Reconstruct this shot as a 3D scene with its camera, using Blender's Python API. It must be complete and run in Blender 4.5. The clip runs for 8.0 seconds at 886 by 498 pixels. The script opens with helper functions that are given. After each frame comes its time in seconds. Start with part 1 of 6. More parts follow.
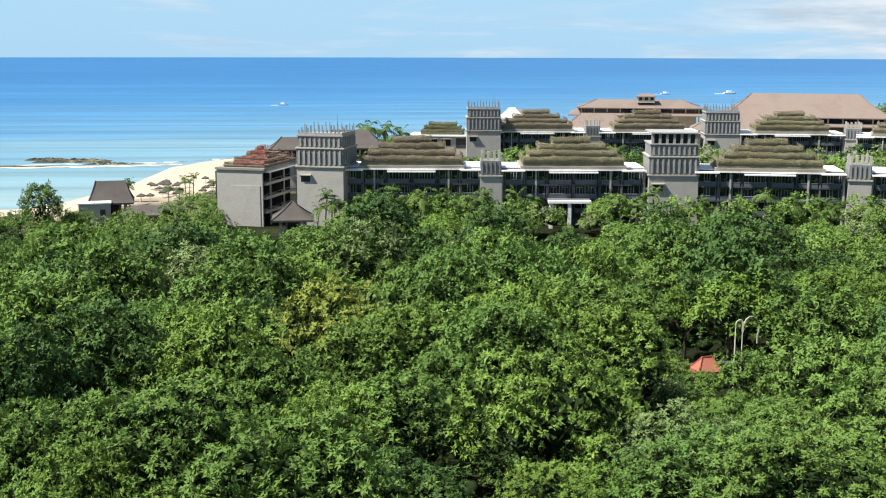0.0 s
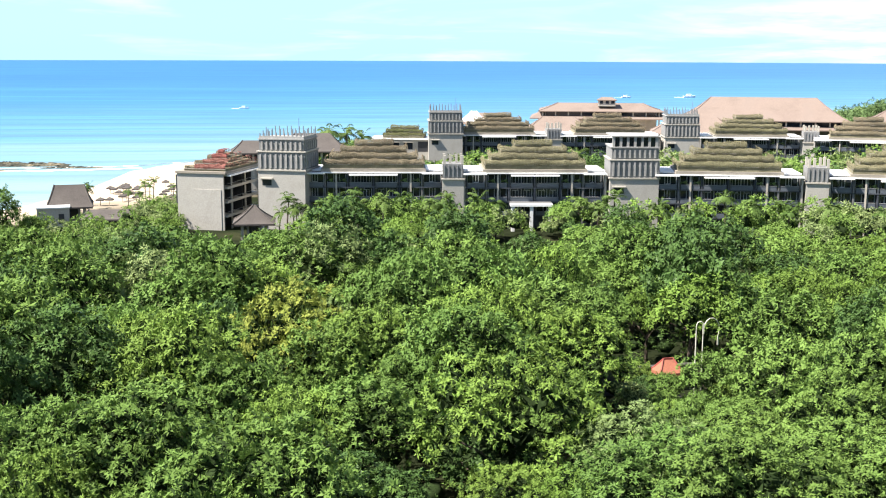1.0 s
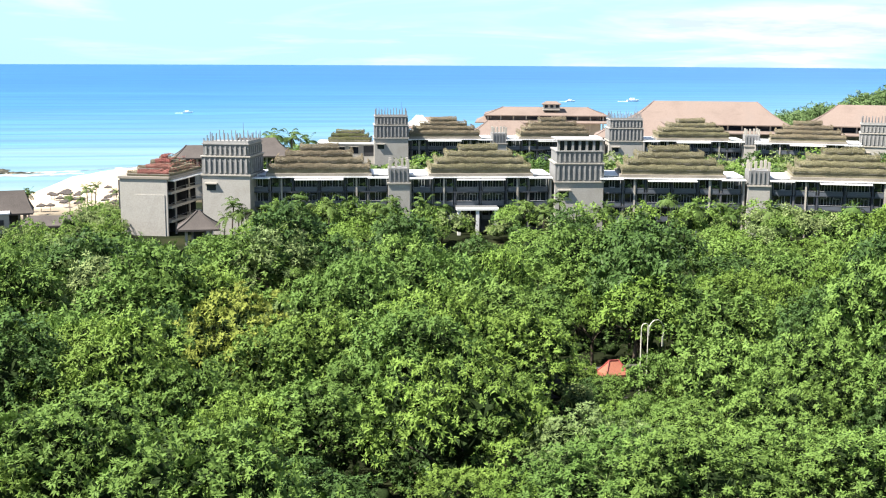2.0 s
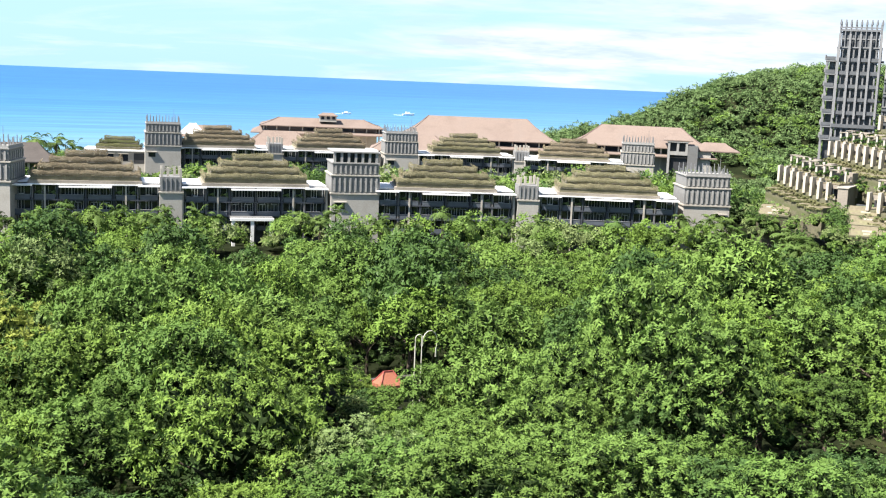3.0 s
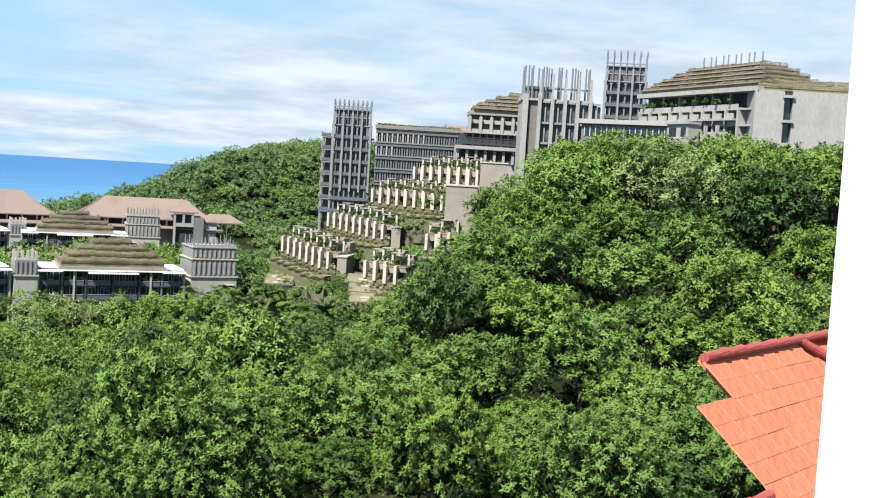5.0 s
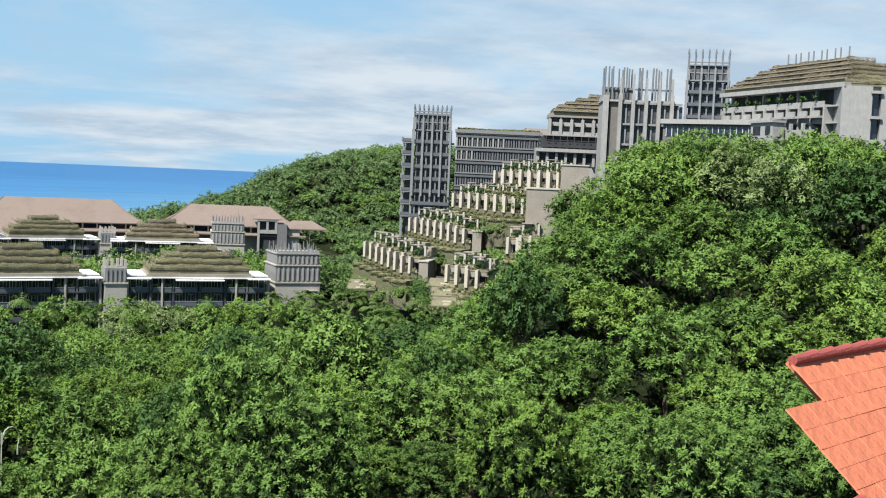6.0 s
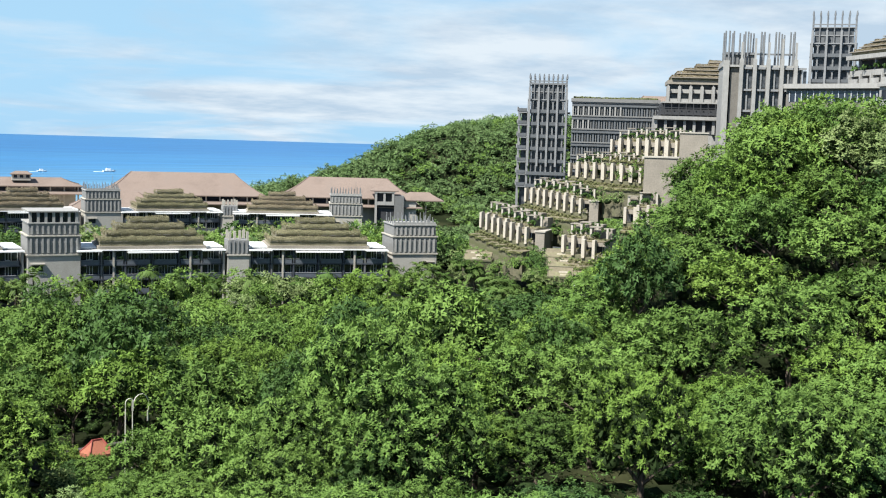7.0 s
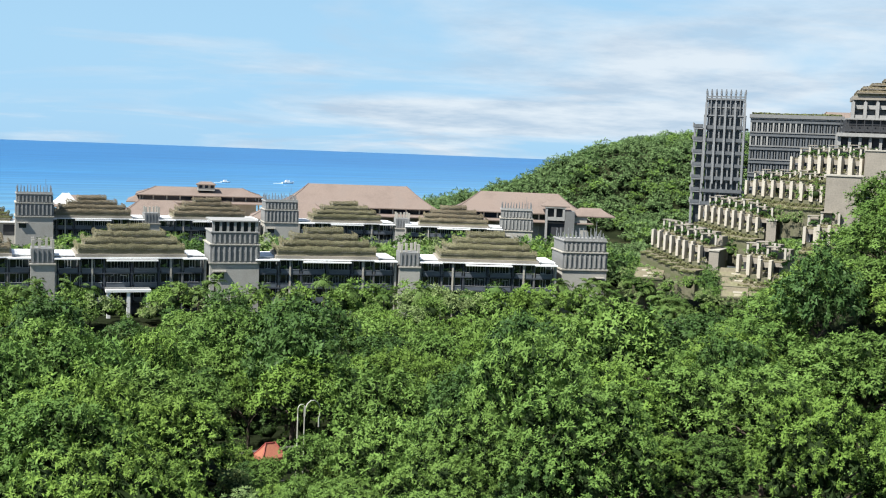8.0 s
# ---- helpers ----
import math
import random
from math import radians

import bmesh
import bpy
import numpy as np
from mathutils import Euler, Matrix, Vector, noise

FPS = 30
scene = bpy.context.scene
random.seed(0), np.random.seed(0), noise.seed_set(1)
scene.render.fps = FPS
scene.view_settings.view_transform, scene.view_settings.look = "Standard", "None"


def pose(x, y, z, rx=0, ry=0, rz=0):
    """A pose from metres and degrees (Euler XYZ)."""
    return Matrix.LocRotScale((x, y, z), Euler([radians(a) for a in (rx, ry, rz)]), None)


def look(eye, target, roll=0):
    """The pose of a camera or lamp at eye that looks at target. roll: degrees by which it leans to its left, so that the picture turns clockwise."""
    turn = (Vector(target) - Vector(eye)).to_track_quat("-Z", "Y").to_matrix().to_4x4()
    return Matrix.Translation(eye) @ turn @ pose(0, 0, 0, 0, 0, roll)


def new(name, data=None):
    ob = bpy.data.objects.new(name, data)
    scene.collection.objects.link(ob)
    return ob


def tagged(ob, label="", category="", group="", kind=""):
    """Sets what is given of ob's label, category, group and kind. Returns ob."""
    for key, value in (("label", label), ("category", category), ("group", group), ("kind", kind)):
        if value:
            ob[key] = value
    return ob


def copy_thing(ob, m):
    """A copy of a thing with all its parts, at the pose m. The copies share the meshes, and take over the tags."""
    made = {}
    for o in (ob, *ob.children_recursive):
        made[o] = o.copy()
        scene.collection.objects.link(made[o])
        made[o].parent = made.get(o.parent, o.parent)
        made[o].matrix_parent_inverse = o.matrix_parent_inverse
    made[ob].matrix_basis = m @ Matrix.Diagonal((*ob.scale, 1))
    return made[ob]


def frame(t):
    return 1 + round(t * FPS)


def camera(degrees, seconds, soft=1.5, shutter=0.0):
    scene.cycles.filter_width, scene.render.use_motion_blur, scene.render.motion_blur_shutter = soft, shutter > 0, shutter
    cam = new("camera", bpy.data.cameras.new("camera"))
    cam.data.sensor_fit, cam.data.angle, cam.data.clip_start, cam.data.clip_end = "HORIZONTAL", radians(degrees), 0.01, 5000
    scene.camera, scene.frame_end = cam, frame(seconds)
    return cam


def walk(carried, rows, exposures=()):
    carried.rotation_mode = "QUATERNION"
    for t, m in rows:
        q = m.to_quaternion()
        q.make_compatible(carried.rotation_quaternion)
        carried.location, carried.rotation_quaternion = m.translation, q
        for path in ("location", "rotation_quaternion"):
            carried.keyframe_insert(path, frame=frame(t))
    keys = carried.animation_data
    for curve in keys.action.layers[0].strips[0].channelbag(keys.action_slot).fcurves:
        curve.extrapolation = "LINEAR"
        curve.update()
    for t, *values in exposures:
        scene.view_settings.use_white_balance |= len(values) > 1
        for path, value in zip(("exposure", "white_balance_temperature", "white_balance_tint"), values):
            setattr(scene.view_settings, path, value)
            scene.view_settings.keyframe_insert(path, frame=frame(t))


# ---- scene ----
EYE = (0.0, 0.0, 45.0)
cam = camera(41.86, 8.0, soft=1.1)
# seconds, yaw, pitch, roll of a phone turned on a hillside balcony
TURNS = [
    (0, 0.00, -9.91, -0.12),
    (0.5, -1.00, -9.84, -0.19),
    (1, -1.87, -9.74, -0.23),
    (1.2, -2.24, -9.74, -0.25),
    (2.3, -6.65, -9.40, -0.79),
    (2.5, -8.69, -9.36, -1.35),
    (3, -15.42, -8.70, -2.37),
    (3.5, -22.36, -7.50, -3.49),
    (4, -28.72, -6.04, -3.65),
    (4.5, -34.95, -4.51, -3.78),
    (4.7, -37.14, -4.15, -3.72),
    (5.25, -40.20, -3.90, -3.35),
    (5.8, -37.35, -3.78, -2.83),
    (6, -35.50, -3.94, -2.52),
    (6.5, -31.75, -4.80, -2.22),
    (7, -29.80, -5.60, -1.70),
    (7.5, -26.24, -5.46, -1.86),
    (8, -21.34, -5.15, -2.17),
]
# seconds, stops, kelvin, tint
EXPOSURES = [(0.0, 0.98, 6500, 10), (0.6, 1.07, 6500, 10), (1.0, 1.55, 6650, 13), (3.0, 1.45, 6600, 13), (3.5, 1.42, 6600, 14), (4.5, 1.24, 6500, 13), (4.8, 1.18, 6450, 12), (5.7, 0.8, 6300, 9),
             (6.5, 0.94, 6350, 9), (7.5, 1.0, 6350, 9), (8.0, 0.94, 6300, 9)]
walk(cam, [(t, pose(*EYE, 90 + pitch, roll, yaw)) for t, yaw, pitch, roll in TURNS], EXPOSURES)

# ---------------------------------------------------------------- world and sun
SUN_TO = Vector((-0.72, -0.20, 1.0)).normalized()
world = bpy.data.worlds.new("sky")
scene.world = world
world.use_nodes = True
nt = world.node_tree
nt.nodes.clear()


def wnode(kind, **values):
    n = nt.nodes.new(kind)
    for key, value in values.items():
        n.inputs[key].default_value = value
    return n


sky = nt.nodes.new("ShaderNodeTexSky")
sky.sky_type, sky.sun_disc = "NISHITA", False
sky.sun_elevation = math.asin(SUN_TO.z)
sky.sun_rotation = math.atan2(SUN_TO.x, SUN_TO.y)
sky.altitude, sky.air_density, sky.dust_density, sky.ozone_density = 40, 1.0, 0.6, 2.0
co = wnode("ShaderNodeTexCoord")
sep = wnode("ShaderNodeSeparateXYZ")
nt.links.new(co.outputs["Generated"], sep.inputs[0])
lift = wnode("ShaderNodeMath")
lift.operation = "ADD"
lift.inputs[1].default_value = 0.12
nt.links.new(sep.outputs["Z"], lift.inputs[0])
flat = wnode("ShaderNodeVectorMath")
flat.operation = "DIVIDE"
both = wnode("ShaderNodeCombineXYZ")
for i in range(3):
    nt.links.new(lift.outputs[0], both.inputs[i])
nt.links.new(co.outputs["Generated"], flat.inputs[0])
nt.links.new(both.outputs[0], flat.inputs[1])
cloud = wnode("ShaderNodeTexNoise", Scale=0.5, Detail=10.0, Roughness=0.56, Distortion=0.7)
nt.links.new(flat.outputs[0], cloud.inputs["Vector"])
ramp = wnode("ShaderNodeValToRGB")
ramp.color_ramp.elements[0].position, ramp.color_ramp.elements[1].position = 0.5, 0.72
bank = wnode("ShaderNodeMath")
bank.operation = "MULTIPLY_ADD"
bank.inputs[1].default_value = 0.30
nt.links.new(sep.outputs["X"], bank.inputs[0])
nt.links.new(cloud.outputs["Fac"], bank.inputs[2])
nt.links.new(bank.outputs[0], ramp.inputs[0])
haze = wnode("ShaderNodeMapRange")
for key, value in (("From Min", 0.04), ("From Max", 0.5), ("To Min", 0.92), ("To Max", 0.0)):
    haze.inputs[key].default_value = value
nt.links.new(sep.outputs["Z"], haze.inputs["Value"])
air = wnode("ShaderNodeMixRGB")
air.inputs["Color2"].default_value = (3.25, 5.45, 7.4, 1)
nt.links.new(haze.outputs[0], air.inputs["Fac"])
nt.links.new(sky.outputs["Color"], air.inputs["Color1"])
mix = wnode("ShaderNodeMixRGB")
body = wnode("ShaderNodeTexNoise", Scale=1.8, Detail=8.0, Roughness=0.6)
nt.links.new(flat.outputs[0], body.inputs["Vector"])
shade = wnode("ShaderNodeValToRGB")
shade.color_ramp.elements[0].position, shade.color_ramp.elements[0].color = 0.36, (0.66, 0.76, 0.85, 1)
shade.color_ramp.elements[1].position, shade.color_ramp.elements[1].color = 0.62, (0.98, 1.0, 1.0, 1)
nt.links.new(body.outputs["Fac"], shade.inputs[0])
bright = wnode("ShaderNodeMixRGB")
bright.blend_type = "MULTIPLY"
bright.inputs["Fac"].default_value = 1.0
bright.inputs["Color2"].default_value = (6.2, 6.7, 7.2, 1)
nt.links.new(shade.outputs["Color"], bright.inputs["Color1"])
nt.links.new(bright.outputs["Color"], mix.inputs["Color2"])
low = wnode("ShaderNodeMapRange")
for key, value in (("From Min", 0.25), ("From Max", 0.6), ("To Min", 1.0), ("To Max", 0.08)):
    low.inputs[key].default_value = value
nt.links.new(sep.outputs["Z"], low.inputs["Value"])
thin = wnode("ShaderNodeMath")
thin.operation = "MULTIPLY"
nt.links.new(ramp.outputs["Color"], thin.inputs[0])
nt.links.new(low.outputs[0], thin.inputs[1])
nt.links.new(thin.outputs[0], mix.inputs["Fac"])
nt.links.new(air.outputs["Color"], mix.inputs["Color1"])
back = wnode("ShaderNodeBackground", Strength=0.066)
nt.links.new(mix.outputs["Color"], back.inputs["Color"])
out = wnode("ShaderNodeOutputWorld")
nt.links.new(back.outputs[0], out.inputs[0])

sun_data = bpy.data.lights.new("sun", "SUN")
sun_data.energy, sun_data.angle, sun_data.color = 5.0, radians(0.5), (1.0, 0.95, 0.86)
sun = new("sun", sun_data)
sun.matrix_world = look(SUN_TO * 400, (0, 0, 0))

# ---------------------------------------------------------------- materials


def material(name, colour, rough=0.7, vary=0.15, scale=1.0, bump=0.0, metal=0.0, fine=8.0, spec=0.5, stain=None, coord="Object", pieces=0.0, stretch=(1, 1, 1)):
    """Two scales of variation on a base colour, with an optional second stain colour and relief."""
    m = bpy.data.materials.new(name)
    m.use_nodes = True
    t = m.node_tree
    b = t.nodes["Principled BSDF"]
    b.inputs["Roughness"].default_value = rough
    b.inputs["Metallic"].default_value = metal
    b.inputs["Specular IOR Level"].default_value = spec
    tc = t.nodes.new("ShaderNodeTexCoord")
    mp = t.nodes.new("ShaderNodeMapping")
    mp.inputs["Scale"].default_value = stretch
    t.links.new(tc.outputs[coord], mp.inputs[0])
    big = t.nodes.new("ShaderNodeTexNoise")
    big.inputs["Scale"].default_value, big.inputs["Detail"].default_value = scale, 5
    small = t.nodes.new("ShaderNodeTexNoise")
    small.inputs["Scale"].default_value, small.inputs["Detail"].default_value = scale * fine, 6
    for n in (big, small):
        t.links.new(mp.outputs[0], n.inputs["Vector"])
    add = t.nodes.new("ShaderNodeMath")
    add.operation = "ADD"
    t.links.new(big.outputs["Fac"], add.inputs[0])
    t.links.new(small.outputs["Fac"], add.inputs[1])
    span = t.nodes.new("ShaderNodeMapRange")
    span.inputs["From Min"].default_value, span.inputs["From Max"].default_value = 0.6, 1.4
    span.inputs["To Min"].default_value, span.inputs["To Max"].default_value = 1 - vary * 1.6, 1 + vary * 1.6
    t.links.new(add.outputs[0], span.inputs["Value"])
    last = span.outputs[0]
    if pieces:
        info = t.nodes.new("ShaderNodeObjectInfo")
        geo = t.nodes.new("ShaderNodeNewGeometry")
        s2 = t.nodes.new("ShaderNodeMath")
        s2.operation = "ADD"
        t.links.new(info.outputs["Random"], s2.inputs[0])
        t.links.new(geo.outputs["Random Per Island"], s2.inputs[1])
        s3 = t.nodes.new("ShaderNodeMapRange")
        s3.inputs["From Max"].default_value = 2
        s3.inputs["To Min"].default_value, s3.inputs["To Max"].default_value = 1 - pieces, 1 + pieces
        t.links.new(s2.outputs[0], s3.inputs["Value"])
        mul = t.nodes.new("ShaderNodeMath")
        mul.operation = "MULTIPLY"
        t.links.new(last, mul.inputs[0])
        t.links.new(s3.outputs[0], mul.inputs[1])
        last = mul.outputs[0]
    hue = t.nodes.new("ShaderNodeMixRGB")
    hue.blend_type = "MULTIPLY"
    hue.inputs["Fac"].default_value = 1
    hue.inputs["Color1"].default_value = (*colour, 1)
    if stain:
        pick = t.nodes.new("ShaderNodeValToRGB")
        pick.color_ramp.elements[0].position, pick.color_ramp.elements[1].position = 0.5, 0.68
        st = t.nodes.new("ShaderNodeMixRGB")
        st.inputs["Color1"].default_value, st.inputs["Color2"].default_value = (*colour, 1), (*stain, 1)
        t.links.new(big.outputs["Fac"], pick.inputs[0])
        t.links.new(pick.outputs["Color"], st.inputs["Fac"])
        t.links.new(st.outputs[0], hue.inputs["Color1"])
    t.links.new(last, hue.inputs["Color2"])
    t.links.new(hue.outputs[0], b.inputs["Base Color"])
    if bump:
        bp = t.nodes.new("ShaderNodeBump")
        bp.inputs["Strength"].default_value, bp.inputs["Distance"].default_value = bump, 0.1
        t.links.new(small.outputs["Fac"], bp.inputs["Height"])
        t.links.new(bp.outputs[0], b.inputs["Normal"])
    return m


def leafy(name, colour, second, vary=0.12, through_light=0.13, rough=0.5):
    """Leaves: each leaf and each plant its own shade between two greens, some light passing through."""
    m = bpy.data.materials.new(name)
    m.use_nodes = True
    t = m.node_tree
    b = t.nodes["Principled BSDF"]
    b.inputs["Roughness"].default_value = rough
    b.inputs["Specular IOR Level"].default_value = 0.05
    geo = t.nodes.new("ShaderNodeNewGeometry")
    info = t.nodes.new("ShaderNodeObjectInfo")
    tc = t.nodes.new("ShaderNodeTexCoord")
    tone = t.nodes.new("ShaderNodeMixRGB")
    tone.inputs["Color1"].default_value, tone.inputs["Color2"].default_value = (*colour, 1), (*second, 1)
    t.links.new(info.outputs["Random"], tone.inputs["Fac"])
    patch = t.nodes.new("ShaderNodeTexNoise")
    patch.inputs["Scale"].default_value, patch.inputs["Detail"].default_value = 0.11, 2
    t.links.new(geo.outputs["Position"], patch.inputs["Vector"])
    area = t.nodes.new("ShaderNodeMapRange")
    area.inputs["From Min"].default_value, area.inputs["From Max"].default_value = 0.3, 0.7
    area.inputs["To Min"].default_value, area.inputs["To Max"].default_value = 0.76, 1.22
    t.links.new(patch.outputs["Fac"], area.inputs["Value"])
    leaf = t.nodes.new("ShaderNodeMapRange")
    leaf.inputs["To Min"].default_value, leaf.inputs["To Max"].default_value = 1 - vary, 1 + vary
    t.links.new(geo.outputs["Random Per Island"], leaf.inputs["Value"])
    mul = t.nodes.new("ShaderNodeMath")
    mul.operation = "MULTIPLY"
    t.links.new(leaf.outputs[0], mul.inputs[0])
    t.links.new(area.outputs[0], mul.inputs[1])
    hue = t.nodes.new("ShaderNodeMixRGB")
    hue.blend_type = "MULTIPLY"
    hue.inputs["Fac"].default_value = 1
    t.links.new(tone.outputs[0], hue.inputs["Color1"])
    t.links.new(mul.outputs[0], hue.inputs["Color2"])
    t.links.new(hue.outputs[0], b.inputs["Base Color"])
    tr = t.nodes.new("ShaderNodeBsdfTranslucent")
    t.links.new(hue.outputs[0], tr.inputs["Color"])
    ms = t.nodes.new("ShaderNodeMixShader")
    ms.inputs["Fac"].default_value = through_light
    t.links.new(b.outputs[0], ms.inputs[1])
    t.links.new(tr.outputs[0], ms.inputs[2])
    t.links.new(ms.outputs[0], t.nodes["Material Output"].inputs["Surface"])
    return m


LEAF = leafy("broad leaves", (0.097, 0.172, 0.041), (0.142, 0.23, 0.053))
LEAF_DARK = leafy("dark glossy leaves", (0.053, 0.101, 0.031), (0.073, 0.133, 0.035), rough=0.4)
LEAF_LIME = leafy("fresh lime leaves", (0.13, 0.22, 0.042), (0.163, 0.25, 0.052))
LEAF_GOLD = leafy("yellowing leaves", (0.2012, 0.2519, 0.05185), (0.2316, 0.2711, 0.05766))
LEAF_DRY = leafy("dusty olive leaves", (0.1546, 0.2266, 0.08074), (0.2033, 0.2604, 0.1026))
# paler and bluer leaf colour imitates distance haze over the headland
SCRUB = leafy("scrub leaves with haze in the colour", (0.1, 0.172, 0.06), (0.15, 0.225, 0.088), vary=0.2, through_light=0.12)
FROND = leafy("palm fronds", (0.066, 0.118, 0.03), (0.105, 0.16, 0.045))
GRASS = leafy("roof grasses", (0.225, 0.215, 0.125), (0.26, 0.24, 0.15), vary=0.25, through_light=0.15)
GRASS_OLIVE = leafy("dry olive grasses", (0.135, 0.15, 0.066), (0.19, 0.185, 0.095), vary=0.25, through_light=0.12)
GRASS_TAN = leafy("faded roof grasses", (0.225, 0.19, 0.132), (0.25, 0.215, 0.145), vary=0.25, through_light=0.15)
BLOOM = leafy("bougainvillea blossom", (0.30, 0.115, 0.1), (0.33, 0.165, 0.135), through_light=0.2)
# shade inside the crowns, put into the colour of their inner leaves
TWIG_SHADE = material("crown leaves in shade colour", (0.022, 0.037, 0.013), 0.95, 0.3, 1.5, 0.4, spec=0.05)
BARK = material("bark", (0.0832, 0.064, 0.048), 0.9, 0.3, 1.5, 0.5)
SOIL = material("roof soil", (0.18, 0.165, 0.105), 0.95, 0.3, 0.6, 0.4)
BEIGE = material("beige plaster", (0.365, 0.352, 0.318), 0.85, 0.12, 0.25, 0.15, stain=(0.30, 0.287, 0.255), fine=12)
PALE = material("pale concrete", (0.40, 0.375, 0.325), 0.8, 0.12, 0.3, 0.15, stain=(0.31, 0.285, 0.24), fine=12)
FIN = material("warm pale concrete fins", (0.45, 0.415, 0.35), 0.8, 0.12, 0.3, 0.15, stain=(0.39, 0.35, 0.28), fine=12)
CHALK = material("chalky grey concrete", (0.30, 0.297, 0.285), 0.8, 0.14, 0.22, 0.1, stain=(0.235, 0.232, 0.222), fine=9, stretch=(1, 1, 0.4))
PANEL = material("brown-grey wall panels", (0.15, 0.14, 0.125), 0.85, 0.2, 0.3, 0.2, stain=(0.11, 0.105, 0.095), fine=14)
GREY = material("grey stone cladding", (0.147, 0.15, 0.15), 0.8, 0.14, 0.4, 0.2, stain=(0.109, 0.109, 0.106), fine=12)
LOUVRE = material("grey louvre wall", (0.185, 0.187, 0.184), 0.8, 0.14, 0.4, 0.2, stain=(0.15, 0.15, 0.147), fine=12)
SLATE = material("blue-grey wall render", (0.105, 0.115, 0.125), 0.75, 0.16, 0.4, 0.15, stain=(0.08, 0.086, 0.092), fine=12)
# shade of the open floors put into a colour, also used for windows
ROOM_SHADE = material("blue-grey room shade and windows", (0.052, 0.058, 0.066), 0.35, 0.35, 0.5, 0.1, stain=(0.09, 0.092, 0.094), fine=5)
SLAT = material("pale grey slats", (0.215, 0.222, 0.228), 0.7, 0.12, 0.6, 0.1)
WHITE = material("white roof paint", (0.78, 0.79, 0.78), 0.6, 0.06, 0.4, 0.05)
FASCIA = material("weathered fascia", (0.256, 0.23, 0.192), 0.8, 0.15, 0.4, 0.1)
# stands for shade in loggias and openings, also for dark timber and strips
DARK_AND_SHADE = material("dark wall and recess shade", (0.0288, 0.0307, 0.0352), 0.7, 0.2, 0.5, 0.1)
# dark facade colour with the shade behind the balconies mixed in
FACADE_SHADE = material("blue-black facade with balcony shade", (0.046, 0.053, 0.066), 0.6, 0.25, 0.5, 0.1, stain=(0.062, 0.069, 0.082), fine=6)
RAIL = material("blue-grey balcony front", (0.092, 0.106, 0.126), 0.5, 0.15, 0.6, 0.05)
FRAME = material("light window frame", (0.40, 0.42, 0.44), 0.5, 0.1, 1.0)
GLASS = material("dark tinted glass", (0.02, 0.025, 0.035), 0.08, 0.2, 0.7, spec=0.7)
STEEL = material("galvanised posts", (0.211, 0.218, 0.224), 0.5, 0.15, 1.0, metal=0.3)
TILE_BROWN = material("weathered shingles", (0.195, 0.15, 0.124), 0.85, 0.24, 0.1, 0.35, stain=(0.16, 0.126, 0.106), fine=26)
TILE_RIDGE = material("ridge shingles", (0.17, 0.125, 0.105), 0.85, 0.2, 0.5, 0.2)
THATCH = material("dark thatch", (0.0768, 0.0672, 0.0608), 0.95, 0.2, 0.3, 0.5, fine=15)
CLAY = material("orange clay tile", (0.49, 0.15, 0.075), 0.75, 0.07, 2.0, 0.3, stain=(0.533, 0.194, 0.0936), pieces=0.12, fine=6)
CLAY_OLD = material("old clay tile", (0.32, 0.115, 0.068), 0.8, 0.25, 1.5, 0.3, stain=(0.24, 0.085, 0.05), fine=8)
RIDGE = material("dark red ridge tile", (0.30, 0.065, 0.055), 0.65, 0.15, 3.0, 0.2)
PAINT = material("white wall paint", (0.72, 0.73, 0.72), 0.6, 0.04, 0.8, 0.05)
MOSSY = material("mossy retaining wall", (0.128, 0.122, 0.0768), 0.95, 0.25, 0.4, 0.4, stain=(0.0768, 0.0832, 0.0384))
LAWN = material("faded lawn", (0.175, 0.152, 0.098), 0.95, 0.25, 0.25, 0.4, stain=(0.15, 0.15, 0.075))
BARE = material("pale bare soil", (0.33, 0.30, 0.235), 0.95, 0.22, 0.35, 0.4, stain=(0.22, 0.2, 0.13))
ROCK = material("reef rock", (0.045, 0.046, 0.032), 0.95, 0.4, 0.15, 0.6, stain=(0.128, 0.109, 0.0704))
STONE = material("dark temple stone", (0.064, 0.0608, 0.0544), 0.9, 0.3, 1.2, 0.4)
SAND = material("pale sand", (0.461, 0.397, 0.307), 0.95, 0.08, 0.05, 0.2, fine=30)
BAMBOO = material("bleached bamboo", (0.55, 0.54, 0.47), 0.6, 0.1, 2.0)
FOAM = material("white foam", (0.85, 0.87, 0.88), 0.7, 0.1, 0.3)


